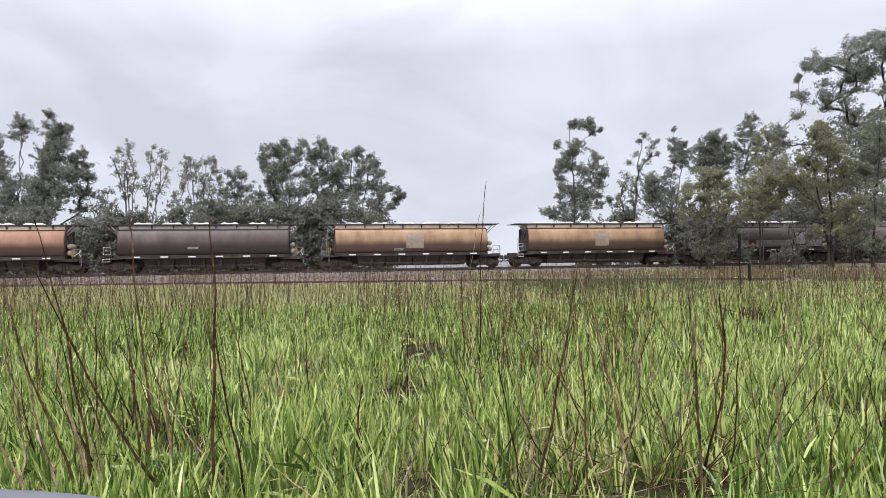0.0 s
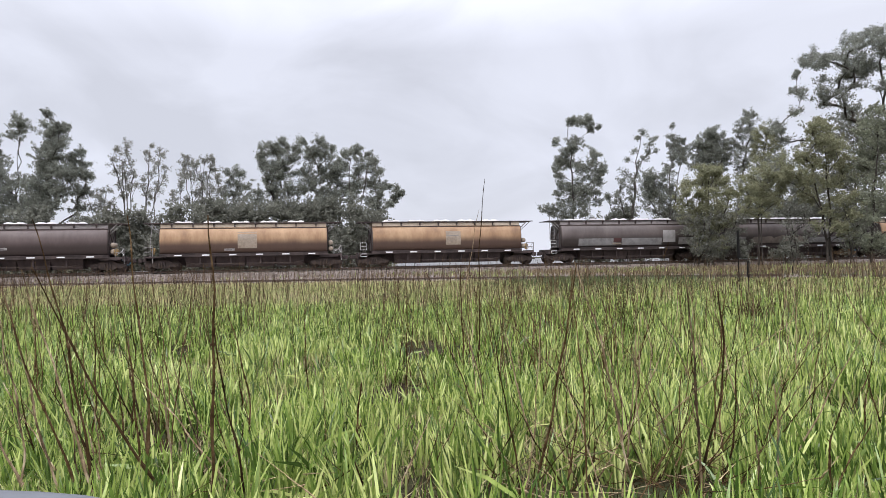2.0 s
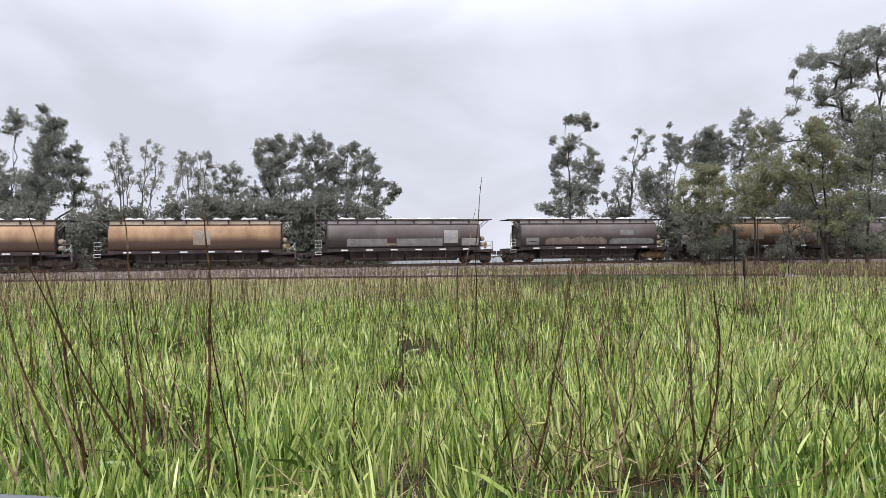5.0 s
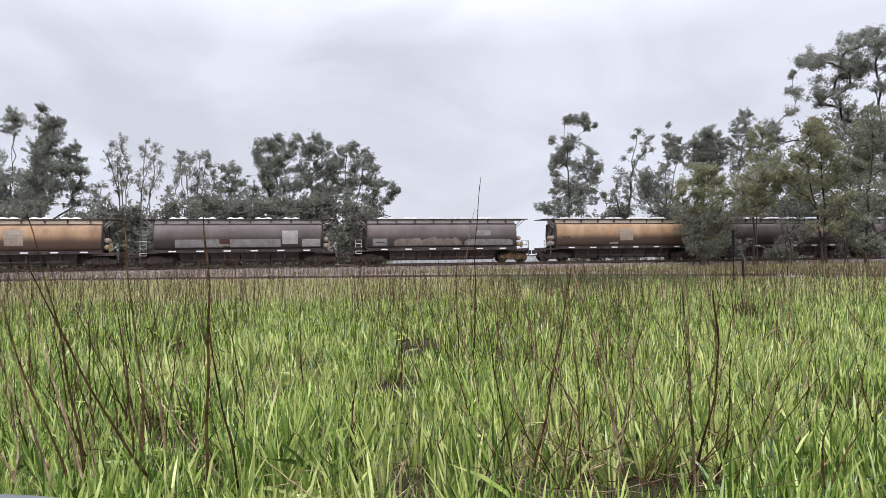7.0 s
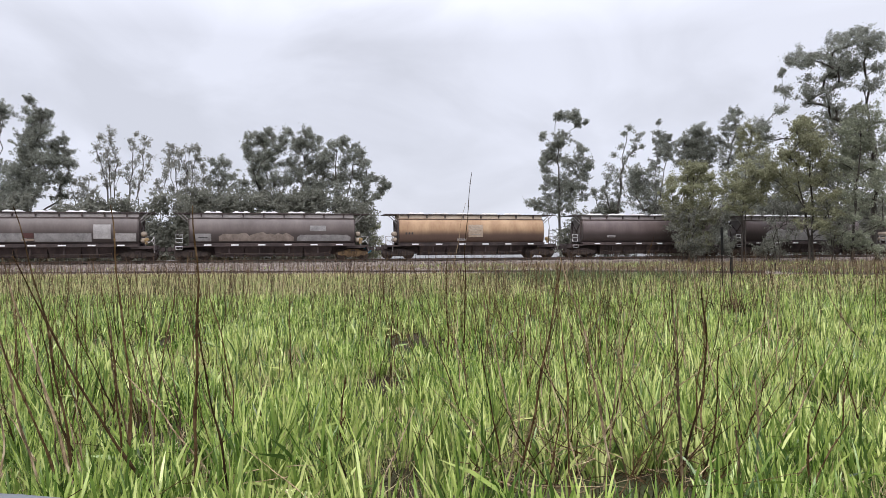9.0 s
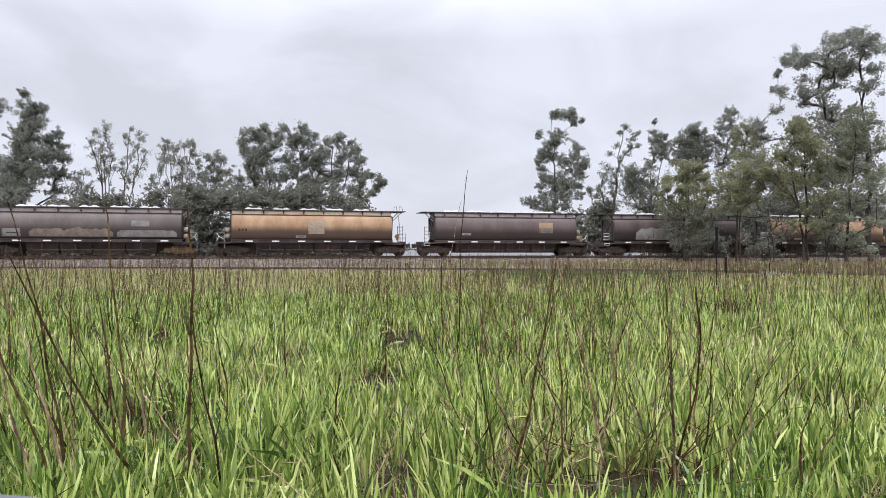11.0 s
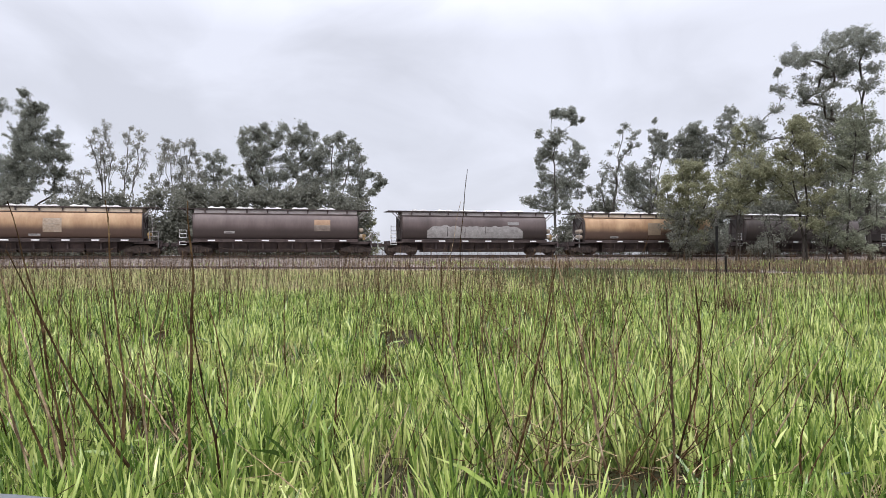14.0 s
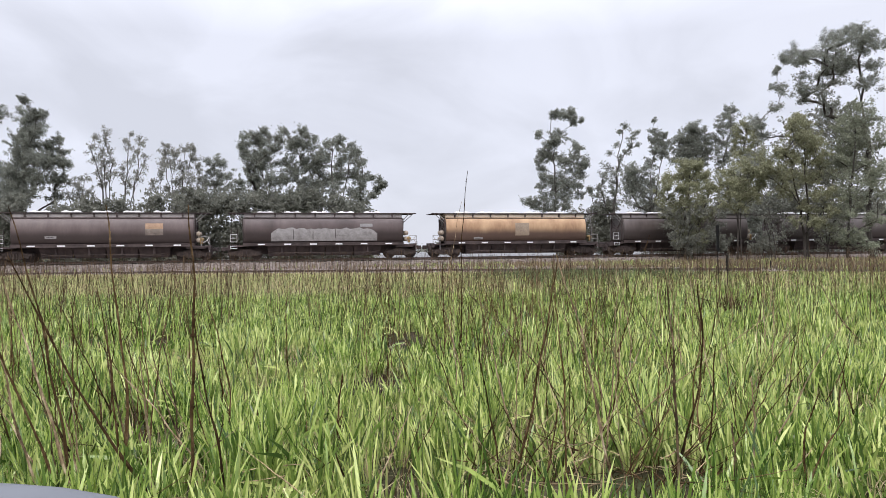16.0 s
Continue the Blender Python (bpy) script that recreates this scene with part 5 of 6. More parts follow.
def blades(px, py, length, width, rng, levels, slack=0.22):
    """Tapered blades that bend over, each a strip of triangles."""
    n = len(px)
    az = rng.uniform(0, 2 * np.pi, n)
    lean = np.clip(np.abs(rng.normal(0.0, slack, n)), 0.02, 1.6)
    out = np.stack([np.cos(az), np.sin(az), np.zeros(n)], 1)
    face = rng.uniform(0, 2 * np.pi, n)
    side = np.stack([np.cos(face), np.sin(face), np.zeros(n)], 1)
    steps = np.linspace(0, 1, levels + 1)
    rows = []
    base = np.stack([px, py, np.full(n, -0.03)], 1)
    for t in steps:
        w = width * (0.75 + 0.5 * t) * (1 - t ** 3.0) if t < 1 else 0
        mid = base + out * (length * lean * (0.35 * t + 1.1 * t ** 2.2))[:, None]
        mid[:, 2] += length * (t - 0.42 * lean * t ** 3)
        if t < 1:
            rows += [mid - side * (w / 2)[:, None], mid + side * (w / 2)[:, None]]
        else:
            rows.append(mid)
    per = len(rows)
    co = np.stack(rows, 1).reshape(-1, 3)
    k = np.arange(n)[:, None] * per
    tris = []
    for i in range(levels - 1):
        a = 2 * i
        tris += [k + np.array([[a, a + 1, a + 3]]), k + np.array([[a, a + 3, a + 2]])]
    a = 2 * (levels - 1)
    tris.append(k + np.array([[a, a + 1, a + 2]]))
    return co, np.concatenate(tris)


# bare, trampled spots in the meadow: x, y, radius
BARE = [(-1.74, 4.75, 0.3), (-1.4, 5.3, 0.2), (-0.57, 5.9, 0.28), (-0.35, 6.5, 0.25), (-0.1, 8.9, 0.5), (0.54, 3.5, 0.2), (0.97, 3.5, 0.26),
        (1.3, 3.55, 0.2), (0.38, 3.35, 0.2), (0.75, 3.3, 0.22), (1.12, 3.35, 0.18), (-0.12, 3.6, 0.13), (2.0, 6.3, 0.4), (2.85, 5.1, 0.25), (0.2, 3.5, 0.16), (-3.4, 9.5, 0.6), (4.6, 9.0, 0.5), (1.6, 11.5, 0.8)]


def sward(name, y0, y1, tufts, per, length, width, levels, mat, label, seed, wide=0.74, extra=2.0, outside=0.0, thin=-0.55, radius=0.07, slack=0.22, bare=True, splay=0.0, reach=(-200, 200)):
    """A belt of grass in tufts, inside the stretch of the meadow before the camera or, with outside, beside it."""
    rng = np.random.default_rng(seed)
    y = np.sqrt(rng.uniform(y0 ** 2, y1 ** 2, tufts))
    span = wide * y + extra
    x = rng.uniform(-1, 1, tufts) * (span if not outside else outside)
    if outside:
        good = np.abs(x) > span
        x, y = x[good], y[good]
    good = (0.55 * lumps(x, y, 1.0) + 0.75 * lumps(x, y, 3.1) + rng.normal(0, 0.25, len(x)) > thin) & (y < np.array([siding_y(v) for v in x]) - 2.2)
    if bare:
        for bx, by, br in BARE:
            br *= 1.35
            good &= rng.uniform(0, 1, len(x)) > 0.985 * np.exp(-(((x - bx) ** 2 + (np.where(y < by, 0.6, 1.0) * (y - by)) ** 2) / br ** 2) ** 2)
    good &= (x + rng.normal(0, 2.5, len(x)) > reach[0]) & (x + rng.normal(0, 2.5, len(x)) < reach[1])
    x, y = x[good], y[good]
    n = len(x)
    if splay:
        ln = length * meadow_height(x, y) * (1 + 0.3 * lumps(x, y, 0.6) + 0.15 * lumps(y, x, 2.2)) * np.clip(rng.normal(1, 0.15, n), 0.6, 1.4)
        co, tris = fans(x, y, per, np.repeat(ln, per), width, rng, levels, splay)
        return tagged(new(name, triangles(name, co, tris, M[mat])), label, "grass", kind="stuff")
    px = np.repeat(x, per) + rng.normal(0, radius, n * per)
    py = np.repeat(y, per) + rng.normal(0, radius, n * per)
    scale = meadow_height(px, py) * (1 + 0.22 * np.repeat(lumps(x, y, 0.6), per))
    ln = length * scale * np.clip(rng.normal(0.85, 0.24, n * per), 0.3, 1.35)
    wd = width * rng.uniform(0.65, 1.25, n * per)
    co, tris = blades(px, py, ln, wd, rng, levels, slack)
    return tagged(new(name, triangles(name, co, tris, M[mat])), label, "grass", kind="stuff")


sward("meadow_grass", 2.3, 7, 16500, 6, 0.275, 0.0145, 4, "grass", "lush green sword-leaved meadow plants", 1, thin=-0.14, splay=0.25)
sward("meadow_grass", 2.6, 4.4, 2000, 6, 0.31, 0.0165, 5, "grass", "broad bright green sword-leaved plants close by", 9, thin=-0.1, splay=0.33)
sward("meadow_grass", 7, 11, 14000, 6, 0.28, 0.018, 3, "grass", "lush green sword-leaved meadow plants", 12, thin=-0.08, splay=0.13)
sward("meadow_grass", 11, 17, 18000, 6, 0.28, 0.0225, 2, "grass", "lush green sword-leaved meadow plants", 2, thin=-0.2, splay=0.15)
sward("meadow_grass", 17, 44, 26000, 4, 0.32, 0.028, 2, "grass", "green sword-leaved meadow plants further off", 3, thin=-0.42, splay=0.22, reach=(3, 200))
sward("meadow_grass", 17, 44, 26000, 4, 0.3, 0.028, 2, "pale_leaf", "yellowing sword-leaved meadow plants further off", 13, thin=-0.42, splay=0.22, reach=(-200, 3))
sward("meadow_grass", 2, 44, 9000, 5, 0.35, 0.06, 2, "grass", "green meadow grass to the sides", 4, outside=75)


def near_lawn():
    """Shorter grass round the car, thinning out under it."""
    rng = np.random.default_rng(15)
    x, y = rng.uniform(-9, 9, 11000), rng.uniform(-6.5, 2.6, 11000)
    good = (0.6 * lumps(x, y, 1.0) + rng.normal(0, 0.3, len(x)) > -0.4) & ~((np.abs(x + 0.4) < 1.6) & (y > -2.2) & (y < 0.7)) & (np.abs(x) > 0.74 * y - 1.2)
    good &= (y < 2.1) | (np.abs(x) > 0.74 * y + 1.6)
    x, y = x[good], y[good]
    co, tris = fans(x, y, 4, np.repeat(0.24 * rng.uniform(0.6, 1.2, len(x)), 4), 0.034, rng, 2, 0.5)
    return triangles("near_grass", co, tris, M["grass"])


tagged(new("meadow_grass", near_lawn()), "short green meadow grass round the parked car", "grass", kind="stuff")
sward("dry_thatch", 1.3, 9, 4800, 6, 0.24, 0.006, 2, "dry_grass", "brown dead grass low in the meadow", 5, thin=-2, radius=0.09, slack=0.7)
sward("dry_litter", 1.3, 12, 4000, 5, 0.16, 0.007, 2, "stem", "dark brown dead stalks lying in the meadow", 7, thin=-2, radius=0.12, slack=1.3, bare=False)
sward("dry_thatch", 31, 44, 7000, 4, 0.45, 0.016, 2, "dry_grass", "straw-coloured dead grass beside the siding", 8, thin=-2, slack=0.3)
sward("dry_thatch", 15, 44, 10000, 4, 0.38, 0.016, 2, "dry_grass", "straw-coloured dead grass among the green", 6, thin=-2, slack=0.35)


def sedge(x, y, spread_x, spread_y, count, tall, seed, label, mat="sedge"):
    """A darker patch of sedge in the meadow."""
    rng = np.random.default_rng(seed)
    px, py = x + rng.normal(0, spread_x, count), y + rng.normal(0, spread_y, count)
    co, tris = fans(px, py, 5, np.repeat(tall * rng.uniform(0.6, 1.2, count), 5), 0.016, rng, 2, 0.25)
    return tagged(new("sedge", triangles("sedge", co, tris, M[mat])), label, "sedge", kind="stuff")


sedge(5.6, 27.5, 1.6, 2.6, 2600, 0.42, 51, "dark green sedge in a damp patch of the meadow")
sedge(9.5, 29.5, 1.5, 1.5, 900, 0.36, 52, "dark green sedge in a damp patch of the meadow")
sedge(4.92, 11.4, 0.16, 0.15, 22, 0.7, 53, "brown rush tussock beside the posts", "stem_far")


def verge():
    """Dry and green tufts on the strip between the siding and the main line."""
    rng = np.random.default_rng(21)
    n = 15000
    x = rng.uniform(-60, 75, n)
    lo = np.array([siding_y(v) + 1.6 if v < 18.5 else siding_y(v) - 2.4 if v < 28 else 32.0 for v in x])
    hi = LINE_Y + LINE_SLOPE * x - 3.3
    y = lo + (hi - lo) * rng.uniform(0, 1, n)
    keepers = (hi - lo > 0.6) & ((x > 4 + rng.normal(0, 6, n)) | (rng.uniform(0, 1, n) < 0.05))
    x, y = np.repeat(x[keepers], 4), np.repeat(y[keepers], 4)
    x, y = x + rng.normal(0, 0.12, len(x)), y + rng.normal(0, 0.12, len(y))
    return x, y, rng


vx, vy, vr = verge()
green = (lumps(vx, vy, 0.25) + vr.normal(0, 0.3, len(vx))) > 0.4
for mask, mat, label in ((green, "grass", "patchy green grass beside the railway"), (~green, "verge_dry", "brown dry grass beside the railway")):
    co, tris = blades(vx[mask], vy[mask], 0.34 * np.clip(vr.normal(0.8, 0.3, mask.sum()), 0.2, 1.4), 0.03 * vr.uniform(0.6, 1.3, mask.sum()), vr, 2)
    tagged(new("verge_grass", triangles("verge_grass", co, tris, M[mat])), label, "grass", kind="stuff")


# ---------------------------------------------------------------- dry weed stems
def stem_shape(bm, foot, head, rnd, thick, twigs, sides=5, bend=None):
    """A dead weed stem: meandering, knotted where leaves sat, with upright twigs that branch off it."""
    foot, head = Vector(foot), Vector(head)
    n = 17 if sides > 4 else 8 if sides > 3 else 4
    size = (head - foot).length
    bow = Vector((rnd.uniform(-1, 1), rnd.uniform(-1, 1), 0)) * 0.05 * size
    if bend is not None:
        bow = Vector((bend, 0.4 * bow.y, 0))
    pa, pb, qa, qb = (rnd.uniform(0, 6.28) for _ in range(4))
    pts = []
    for i in range(n + 1):
        t = i / n
        swing = math.sin(math.pi * t)
        side = Vector((math.sin(9 * t + pa) + 0.6 * math.sin(21 * t + pb), math.sin(8 * t + qa) + 0.6 * math.sin(19 * t + qb), 0))
        pts.append(foot.lerp(head, t) + bow * swing + side * (0.008 if bend is None else 0.005) * size * min(1.0, 4 * t))
    knots = {rnd.randrange(2, n) for _ in range(7)} if sides > 4 else set()
    rad = [thick * (1 - 0.7 * i / n) * (rnd.uniform(1.15, 1.5) if i in knots else 1.0) for i in range(n + 1)]
    tube(bm, pts, rad, sides)
    for k in knots:
        out = Vector((rnd.uniform(-1, 1), rnd.uniform(-1, 1), rnd.uniform(0.3, 1.2))).normalized()
        tube(bm, [pts[k], pts[k] + out * rnd.uniform(0.008, 0.03)], [rad[k] * 0.7, rad[k] * 0.3], 3, False)
    if sides > 4:
        for _ in range(5):
            i = rnd.randrange(int(n * 0.45), n)
            p, up = pts[i], (pts[i + 1] - pts[i]).normalized() * rnd.uniform(0.008, 0.018)
            tube(bm, [p - up, p - up * 0.3, p + up * 0.4, p + up], [rad[i] * 0.8, rad[i] * 1.45, rad[i] * 1.3, rad[i] * 0.6], 5, False)
        for i in range(int(n * 0.4), n):
            for j in range(2):
                p = pts[i].lerp(pts[i + 1], 0.5 * j + rnd.uniform(0, 0.4))
                az = rnd.uniform(0, 6.28)
                out = ((pts[i + 1] - pts[i]).normalized() + Vector((math.cos(az), math.sin(az), 0)) * 0.35).normalized()
                tube(bm, [p, p + out * rnd.uniform(0.008, 0.022)], [rad[i] * 0.75, rad[i] * 0.2], 3, False)
    for _ in range(twigs):
        k = rnd.randrange(n // 3, n)
        a = pts[k]
        way = (pts[k + 1] - pts[k]).normalized()
        az, open_ = rnd.uniform(0, 6.28), rnd.uniform(0.18, 0.6)
        out = (way + Vector((math.cos(az), math.sin(az), 0)) * open_).normalized()
        ln = size * rnd.uniform(0.1, 0.3) * (1.15 - 0.75 * k / n)
        mid = a + out * ln * 0.5
        b = mid + (out * 0.7 + Vector((0, 0, 0.45))).normalized() * ln * 0.5
        tube(bm, [a, mid, b], [rad[k] * 0.55, rad[k] * 0.42, rad[k] * 0.22], max(3, sides - 1), False)
        if sides > 3 and rnd.random() < 0.5:
            c = mid + Vector((rnd.uniform(-1, 1), rnd.uniform(-1, 1), 1.0)) * ln * 0.3
            tube(bm, [mid, c], [rad[k] * 0.38, rad[k] * 0.18], 3, False)


def weed(foot, head, rnd, thick, twigs, label="tall dry brown weed stem in the grass", bend=None, mat="stem"):
    bm = bmesh.new()
    f = Vector(foot)
    stem_shape(bm, (0, 0, -0.05), Vector(head) - f, rnd, thick, twigs, 5, bend)
    ob = part("weed_stem", bm, M[mat])
    ob.location = f
    return tagged(ob, label, "weed stem", "dry weed stems")


# the tall ones near the camera: foot x, y and height, tip x and height, thickness, bow
STEMS_LEFT = [
    (-1.2, 3.32, 0.0, -1.91, 1.19, 0.0073, -0.032), (-1.62, 3.32, 0.0, -1.92, 1.42, 0.0066, 0.032), (-1.64, 3.32, 0.0, -2.05, 1.05, 0.006, -0.011), (-1.56, 3.72, 0.0, -1.66, 1.45, 0.0074, 0.03),
    (-1.58, 3.72, 0.0, -1.69, 1.02, 0.0059, 0.024), (-1.46, 3.67, 0.0, -1.29, 1.09, 0.0044, 0.0), (-1.1, 3.32, 0.0, -1.09, 1.42, 0.0079, 0.026), (-0.91, 3.32, 0.0, -1.09, 0.99, 0.0053, 0.005),
    (-1.92, 4.64, 0.0, -2.35, 0.87, 0.0048, 0.0), (-1.86, 4.16, 0.0, -1.93, 0.63, 0.0043, 0.01), (-2.41, 4.72, 0.0, -2.57, 0.86, 0.0056, 0.015), (-3.48, 6.16, 0.0, -3.55, 0.86, 0.004, 0.015),
    (-0.47, 3.62, 0.0, -0.42, 0.57, 0.0101, -0.014)]
STEMS_MIDDLE = [
    (-0.3, 3.32, 0.0, -0.43, 0.27, 0.0066, -0.008), (-1.11, 5.78, 0.0, -1.15, 1.04, 0.005, 0.014), (-0.68, 4.97, 0.0, -0.76, 0.46, 0.0037, 0.008), (-0.34, 5.78, 0.0, -0.22, 1.16, 0.0043, 0.018),
    (-0.31, 5.9, 0.0, -0.29, 1.08, 0.0044, -0.009), (-0.27, 6.16, 0.0, -0.42, 1.02, 0.004, 0.015), (0.23, 7.68, 0.0, -0.2, 1.1, 0.0057, 0.024), (-0.77, 3.35, 0.09, -0.39, 0.24, 0.0035, 0.016),
    (0.19, 7.28, 0.0, 0.18, 1.13, 0.009, 0.012), (0.39, 7.89, 0.0, 0.48, 2.08, 0.0088, -0.019), (1.09, 4.64, 0.0, 0.26, 0.95, 0.0055, 0.037), (0.38, 3.62, 0.0, 0.23, 0.91, 0.0052, 0.012),
    (0.43, 3.62, 0.0, 0.68, 1.16, 0.0072, 0.026)]
STEMS_RIGHT = [
    (0.66, 3.32, 0.0, 0.61, 1.01, 0.0053, 0.011), (0.89, 3.32, 0.0, 0.62, 1.17, 0.0066, 0.026), (1.16, 4.49, 0.0, 1.03, 0.69, 0.0054, 0.007), (0.49, 3.32, 0.0, 0.62, 0.47, 0.0066, 0.024),
    (0.7, 3.77, 0.0, 0.56, 0.3, 0.0053, 0.0), (0.27, 3.32, 0.0, 0.62, 0.39, 0.004, 0.008), (1.94, 7.28, 0.0, 2.32, 1.33, 0.0061, 0.012), (1.72, 6.03, 0.0, 1.77, 0.44, 0.0045, 0.0),
    (1.12, 3.36, 0.0, 1.31, 1.02, 0.0074, 0.08), (1.24, 3.32, 0.0, 1.37, 0.73, 0.0061, 0.032), (1.52, 3.32, 0.0, 1.55, 0.58, 0.0066, 0.019), (1.36, 3.49, 0.0, 1.63, 0.33, 0.0042, 0.0),
    (1.83, 3.32, 0.0, 1.87, 0.49, 0.0066, -0.053)]
STEMS_FAR_RIGHT = [
    (1.78, 3.35, 0.0, 2.01, 0.38, 0.0053, -0.011), (5.06, 7.89, 0.0, 4.36, 1.11, 0.0066, -0.126), (3.29, 5.78, 0.0, 3.15, 0.41, 0.0049, 0.0), (2.61, 4.22, 0.0, 2.49, 0.56, 0.0057, 0.01),
    (1.18, 3.82, 0.06, 1.65, -0.02, 0.004, -0.012), (4.17, 8.62, 0.0, 4.07, 0.89, 0.0064, 0.0), (2.76, 7.89, 0.0, 2.6, 0.86, 0.0059, 0.0), (2.44, 5.9, 0.0, 2.49, 0.42, 0.0044, 0.009)]
STEMS_TAN = [
    (-1.58, 3.32, 0.0, -1.96, 1.18, 0.0066, -0.008), (-1.86, 3.32, 0.0, -2.14, 0.51, 0.0066, 0.0), (-1.74, 3.32, 0.0, -2.06, 1.1, 0.006, -0.016), (-1.57, 3.32, 0.0, -1.66, 0.43, 0.0053, 0.005),
    (-0.28, 3.32, 0.0, -0.06, 0.47, 0.0053, -0.011), (-0.18, 3.4, 0.0, -0.03, 0.37, 0.0047, 0.0), (0.3, 13.64, 0.0, 0.73, 2.13, 0.0088, 0.0), (0.58, 4.35, 0.0, 0.38, 0.75, 0.0069, -0.021),
    (0.04, 3.32, 0.0, 0.39, 0.26, 0.004, 0.0), (0.89, 3.62, 0.0, 0.97, 0.64, 0.0058, 0.009), (1.19, 3.32, 0.0, 1.13, 1.11, 0.0073, 0.024), (1.46, 3.32, 0.0, 1.45, 0.36, 0.0079, 0.005),
    (2.17, 5.9, 0.0, 2.13, 0.7, 0.0044, -0.014)]
STEMS_STRAW = [
    (-1.35, 3.49, 0.0, -1.4, 0.69, 0.0063, 0.019), (-1.32, 4.97, 0.0, -1.43, 0.41, 0.0037, 0.008), (0.36, 3.44, 0.0, 0.47, 0.98, 0.0041, 0.027), (0.57, 3.33, 0.07, 0.19, 0.17, 0.0045, 0.0),
    (0.96, 4.16, 0.0, 2.06, 0.81, 0.0043, -0.046), (1.27, 4.72, 0.0, 1.71, 0.32, 0.0075, 0.0), (1.75, 3.72, 0.0, 2.27, 0.83, 0.0044, -0.036), (1.62, 3.36, 0.0, 1.85, 0.23, 0.004, 0.0)]
rw = random.Random(31)
for rows, mat, what in ((STEMS_LEFT, "stem", "tall dry dark brown flower stem above the leaves"), (STEMS_MIDDLE, "stem", "tall dry dark brown flower stem above the leaves"),
                        (STEMS_RIGHT, "stem", "dry dark brown flower stem among the leaves"), (STEMS_FAR_RIGHT, "stem", "crooked dry dark brown flower stem among the leaves"),
                        (STEMS_TAN, "stem_tan", "split tan and brown flower stem above the leaves"), (STEMS_STRAW, "straw", "pale broken straw leaning across the leaves")):
    for k, (fx, fy, fz, tx, tz, thick, bow) in enumerate(rows):
        weed((fx, fy, fz), (tx, fy + rw.uniform(-0.015, 0.015), tz), rw, (1.15 if fx < -0.8 else 1.0) * thick, rw.randrange(0, 4) if tz < 1.25 and mat != "straw" else 0, what, bow, "stem_tan" if fx > 0 and k % 3 == 1 and mat == "stem" else mat)
for k in range(34):
    left = k % 3 != 2
    x, y = (rw.uniform(-2.2, -1.0) if left else rw.uniform(0.9, 2.2)), rw.uniform(3.3, 4.8)
    weed((x, y, 0), (x + (rw.gauss(-0.18, 0.14) if left else rw.gauss(0, 0.2)), y + rw.gauss(0, 0.1), rw.uniform(0.5, 1.1)), rw, rw.uniform(0.0036, 0.006), rw.randrange(0, 4), "dry split flower stem among the leaves", None, ("stem", "stem_tan")[k % 3 == 1])
for k in range(72):
    y = rw.uniform(3.6, 9.0)
    x = (rw.uniform(-1, 1) if k % 2 else rw.gauss(0.25, 0.3)) * (0.68 * y + 0.4)
    h = rw.uniform(0.45, 1.0)
    weed((x, y, 0), (x + rw.gauss(0, 0.2), y + rw.gauss(0, 0.15), h), rw, rw.uniform(0.0024, 0.0044), rw.randrange(0, 5))
for k in range(44):
    y = rw.uniform(3.6, 8.0)
    x = rw.uniform(0.03, 0.52) * y
    weed((x, y, 0), (x + rw.gauss(-0.04, 0.16), y + rw.gauss(0, 0.12), rw.uniform(0.8, 1.16)), rw, rw.uniform(0.0032, 0.005), rw.randrange(1, 5), "tall thin tan and brown weed stem", None, ("stem_tan", "straw", "stem", "stem_tan")[k % 4])
for k in range(40):
    y = rw.uniform(3.0, 7.0)
    x = rw.uniform(0.04, 0.56) * y
    weed((x, y, 0.08), (x + rw.choice((-1, 1)) * rw.uniform(0.15, 0.5), y + rw.gauss(0, 0.15), rw.uniform(0.25, 0.75)), rw, rw.uniform(0.0025, 0.0045), rw.randrange(0, 3),
         "broken pale straw lying across the grass" if k % 4 == 1 else "broken dark weed stem lying across the grass", None, "straw" if k % 4 == 1 else "stem")
for fx, fy, tilt in ((-1.72, 3.62, -0.12), (0.72, 3.7, 0.12), (1.27, 3.9, -0.03), (1.95, 4.4, 0.1)):
    for k in range(5):
        weed((fx + rw.gauss(0, 0.03), fy + rw.gauss(0, 0.04), 0), (fx + tilt + rw.gauss(0, 0.12), fy + rw.gauss(0, 0.1), rw.uniform(0.4, 0.8)), rw, rw.uniform(0.0025, 0.004), rw.randrange(0, 3),
             "dry flower stem in a splayed clump", None, "stem_tan" if k % 3 == 0 else "stem")


def straw_tangle(count, mat, seed):
    """Fallen straws, too many to count, crossing low in the near grass."""
    rnd = random.Random(seed)
    bm = bmesh.new()
    for _ in range(count):
        y = rnd.uniform(2.95, 4.2)
        x = rnd.uniform(0.05, 0.42) * y if rnd.random() < 0.8 else rnd.uniform(-0.65, 0.0) * y
        z = rnd.uniform(0.03, 0.22)
        ln = rnd.uniform(0.15, 0.42)
        stem_shape(bm, (x, y, z), (x + rnd.choice((-1, 1)) * ln * rnd.uniform(0.2, 0.9), y + rnd.gauss(0, 0.15), z + ln * rnd.uniform(-0.15, 0.6)), rnd, rnd.uniform(0.0018, 0.0038), rnd.randrange(0, 2), 4)
    return mesh_of(bm, M[mat])


tagged(new("fallen_straw", straw_tangle(62, "straw", 61)), "pale fallen straws crossing low in the grass", "straw", kind="stuff")
tagged(new("fallen_straw", straw_tangle(110, "stem", 62)), "dark fallen stalks crossing low in the grass", "straw", kind="stuff")


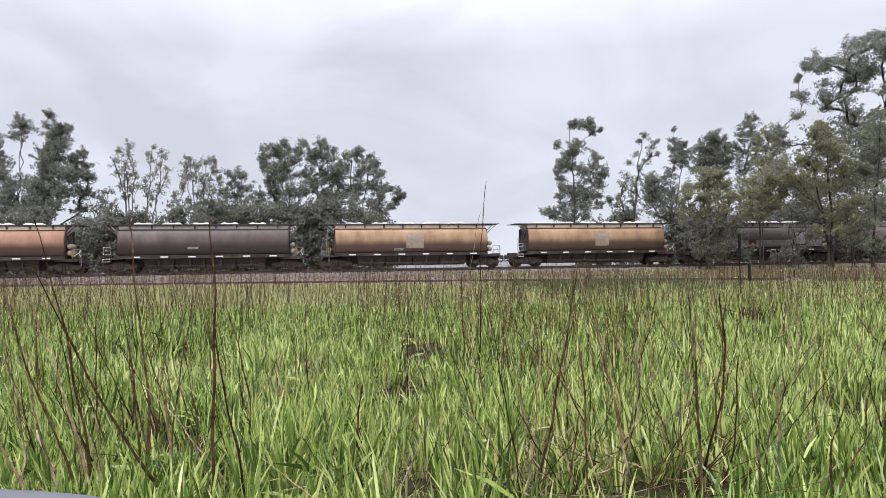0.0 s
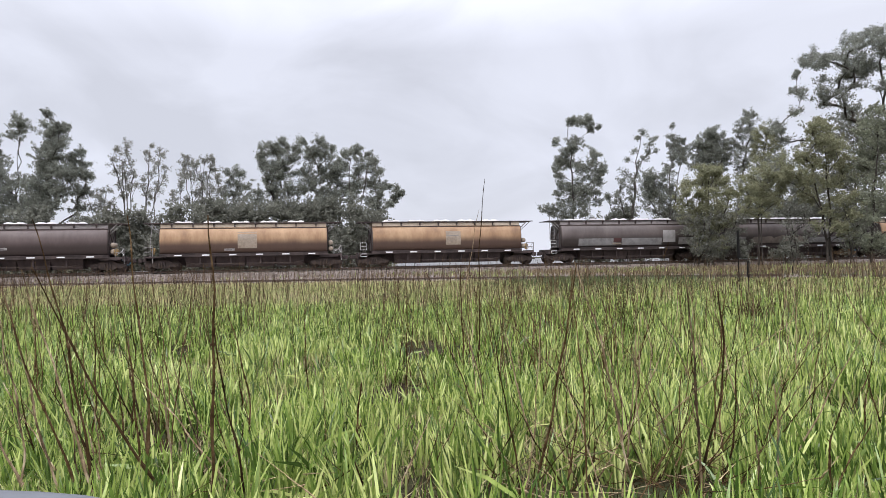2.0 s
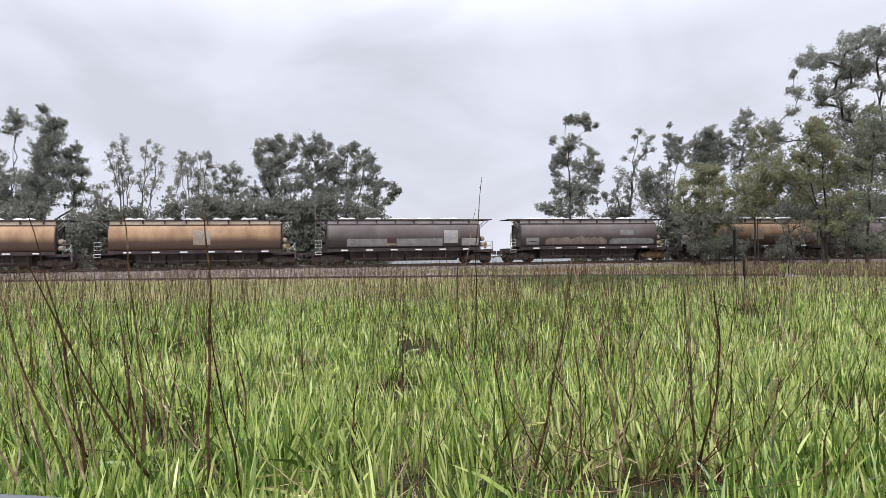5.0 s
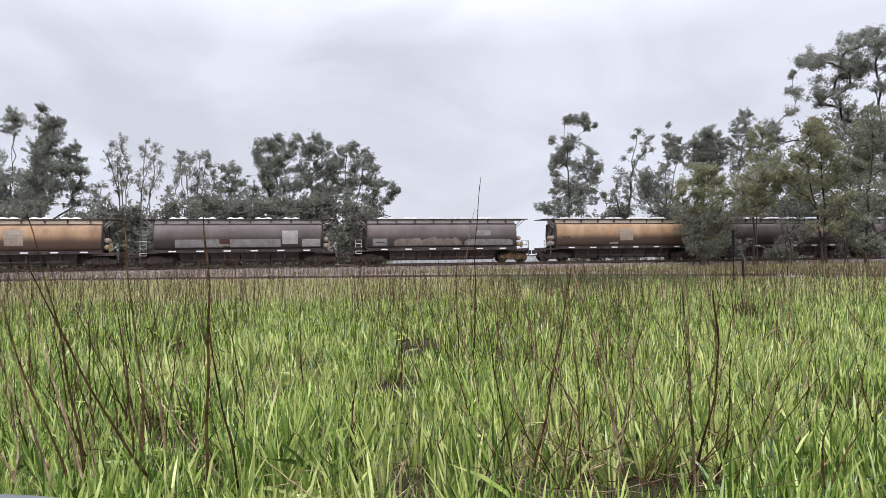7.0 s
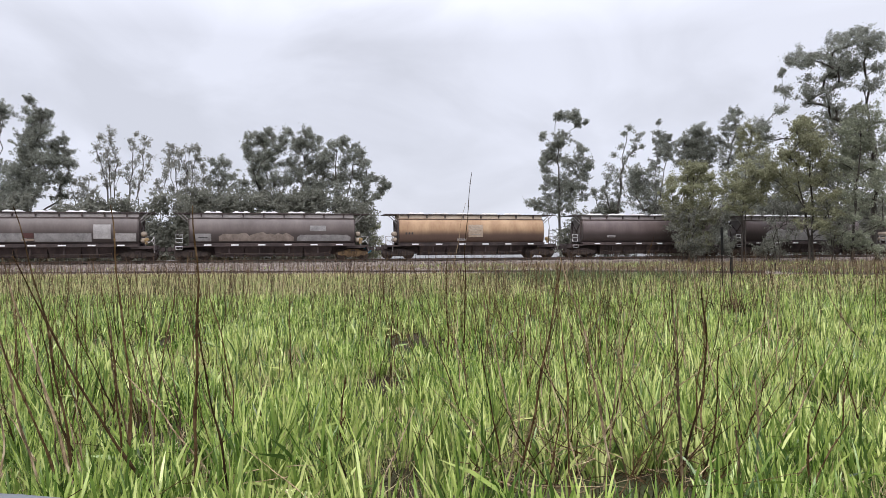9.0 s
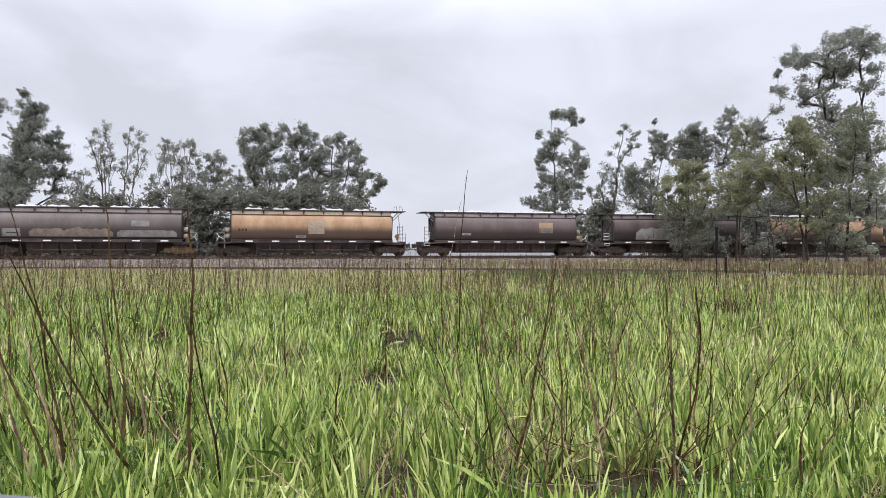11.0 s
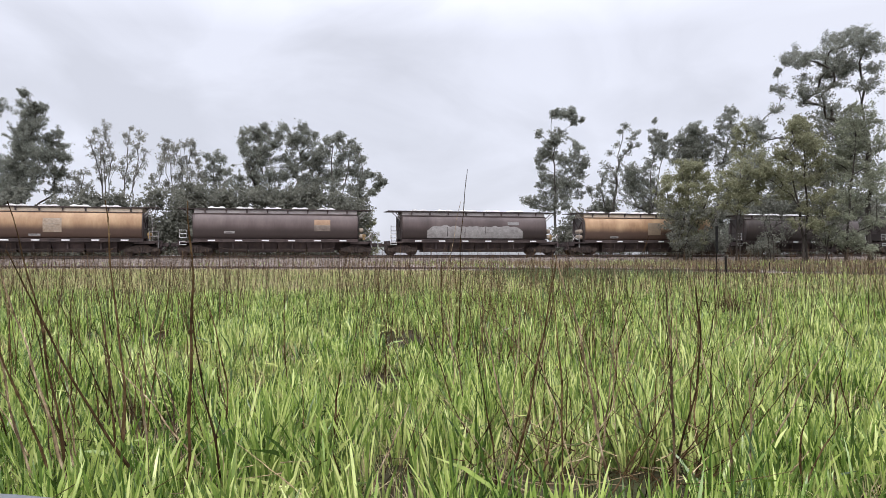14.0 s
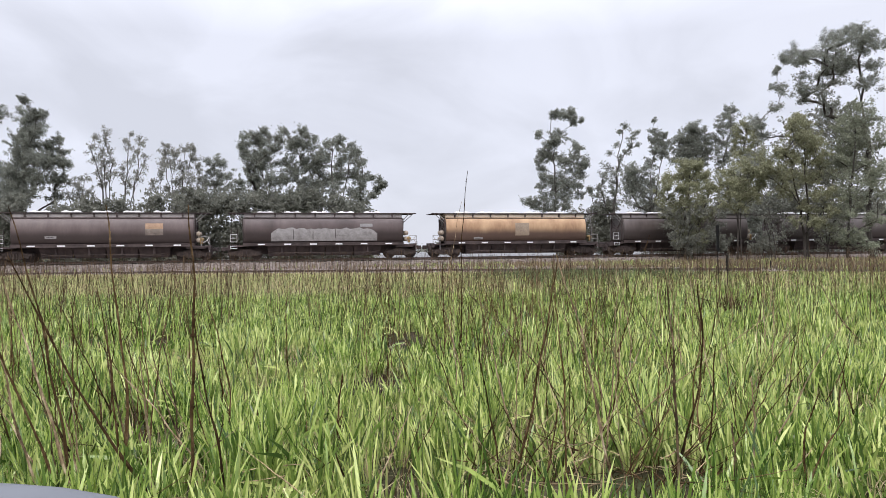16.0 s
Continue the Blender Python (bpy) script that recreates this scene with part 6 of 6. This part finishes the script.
def thicket(count, seed):
    """Twiggy dry stems standing close together in two thickets."""
    rnd = random.Random(seed)
    bm = bmesh.new()
    for k in range(count):
        y = rnd.uniform(5.0, 14.0)
        x = y * (rnd.uniform(0.02, 0.26) if k % 3 else rnd.uniform(-0.62, -0.3))
        stem_shape(bm, (x, y, -0.03), (x + rnd.gauss(0, 0.18), y + rnd.gauss(0, 0.12), rnd.uniform(0.7, 1.2)), rnd, rnd.uniform(0.0034, 0.0056), rnd.randrange(2, 7), 4)
    return mesh_of(bm, M["stem"])


tagged(new("stem_thicket", thicket(170, 33)), "twiggy dry brown flower stems in a thicket", "weed stems", kind="stuff")


def far_stems(y0, y1, count, seed, thick):
    """Dry stems too many to tell apart further off in the meadow."""
    rnd = random.Random(seed)
    bm = bmesh.new()
    for k in range(count):
        y = math.sqrt(rnd.uniform(y0 ** 2, y1 ** 2))
        x = rnd.uniform(-1, 1) * (0.72 * y + 1)
        if y > siding_y(x) - 2:
            continue
        h = rnd.uniform(0.65, 1.22) * (1.1 if rnd.random() < 0.1 else 1)
        stem_shape(bm, (x, y, -0.03), (x + rnd.gauss(0, 0.13), y + rnd.gauss(0, 0.1), h), rnd, thick * rnd.uniform(0.7, 1.3), rnd.randrange(0, 4), 3)
    return mesh_of(bm, M["stem_far"])


for y0, y1, count, thick in ((8.5, 18, 1800, 0.004), (18, 42, 3000, 0.0062)):
    tagged(new("far_weed_stems", far_stems(y0, y1, count, int(y0), thick)), "thin dry brown weed stems standing in the meadow", "weed stems", kind="stuff")


# ---------------------------------------------------------------- posts
def star_post(x, y, top, sleeve, label):
    """A thin steel picket with a thicker tarred sleeve at its head."""
    root = tagged(new("fence_post"), label, "fence post", "old fence posts")
    root.location = (x, y, 0)
    bm = bmesh.new()
    for k in range(3):
        a = k * 2 * math.pi / 3 + 0.4
        d = Vector((math.cos(a), math.sin(a), 0))
        s = Vector((-d.y, d.x, 0)) * 0.003
        lo = [bm.verts.new(d * u + s * v + Vector((0, 0, -0.2))) for u, v in ((0, -1), (0.013, -1), (0.013, 1), (0, 1))]
        hi = [bm.verts.new(v.co + Vector((0, 0, top + 0.2))) for v in lo]
        for i in range(4):
            bm.faces.new((lo[i], lo[(i + 1) % 4], hi[(i + 1) % 4], hi[i]))
        bm.faces.new(hi)
    part("picket", bm, M["post"], root)
    bm = bmesh.new()
    tube(bm, [(0, 0, top - sleeve), (0, 0, top - 0.02), (0, 0, top + 0.005)], [0.034, 0.034, 0.022], 10)
    part("sleeve", bm, M["post"], root, "black sleeve at the head")


star_post(7.53, 18.0, 1.77, 0.7, "tall thin black steel fence post in the grass")
star_post(7.77, 18.0, 1.0, 0.42, "short thin black steel fence post in the grass")
star_post(17.8, 36.0, 0.5, 0.4, "stub of a steel post at the end of the siding")


# ---------------------------------------------------------------- the car from which the view is taken
door = tagged(new("car_door"), "grey car door with a rounded window ledge", "car door")
door.location = (-0.12, 0.2, 0.0)
bm = bmesh.new()
tube(bm, [(-0.5, 0, 1.135), (-0.15, 0, 1.1225), (-0.03, 0, 1.1163), (0.0, 0, 1.1146), (0.012, 0, 1.1134), (0.025, 0, 1.111), (0.05, 0, 1.102), (0.15, 0, 1.06), (0.4, 0, 0.98)], 0.018, 12)
ledge = part("ledge", bm, M["car"], door, "smooth grey window ledge")
for f in ledge.data.polygons:
    f.use_smooth = True
bm = bmesh.new()
box(bm, -0.5, 0.4, -0.025, 0.025, 0.0, 0.975, 0.015)
part("panel", bm, M["car"], door)


# ---------------------------------------------------------------- what moves
def train_at(k, t):
    """How far along the line the middle of wagon k stands at t seconds; the train slows a little."""
    return -42.57 + HALF + PITCH * k - 6.76 * t + 0.01025 * t * t


def motions():
    for k, root in enumerate(WAGONS):
        walk(root, [(t * 0.5, Matrix.Translation(on_line(train_at(k, t * 0.5))) @ Matrix.Rotation(TURN, 4, "Z")) for t in range(33)])
    start = train_at(0, 0)
    steps = [i / 15 for i in range(241)]
    for w, off in WHEELSETS:
        walk(w, [(t, Matrix.Translation((off, 0, WHEEL)) @ Matrix.Rotation((train_at(0, t) - start) / WHEEL, 4, "Y")) for t in steps])


motions()
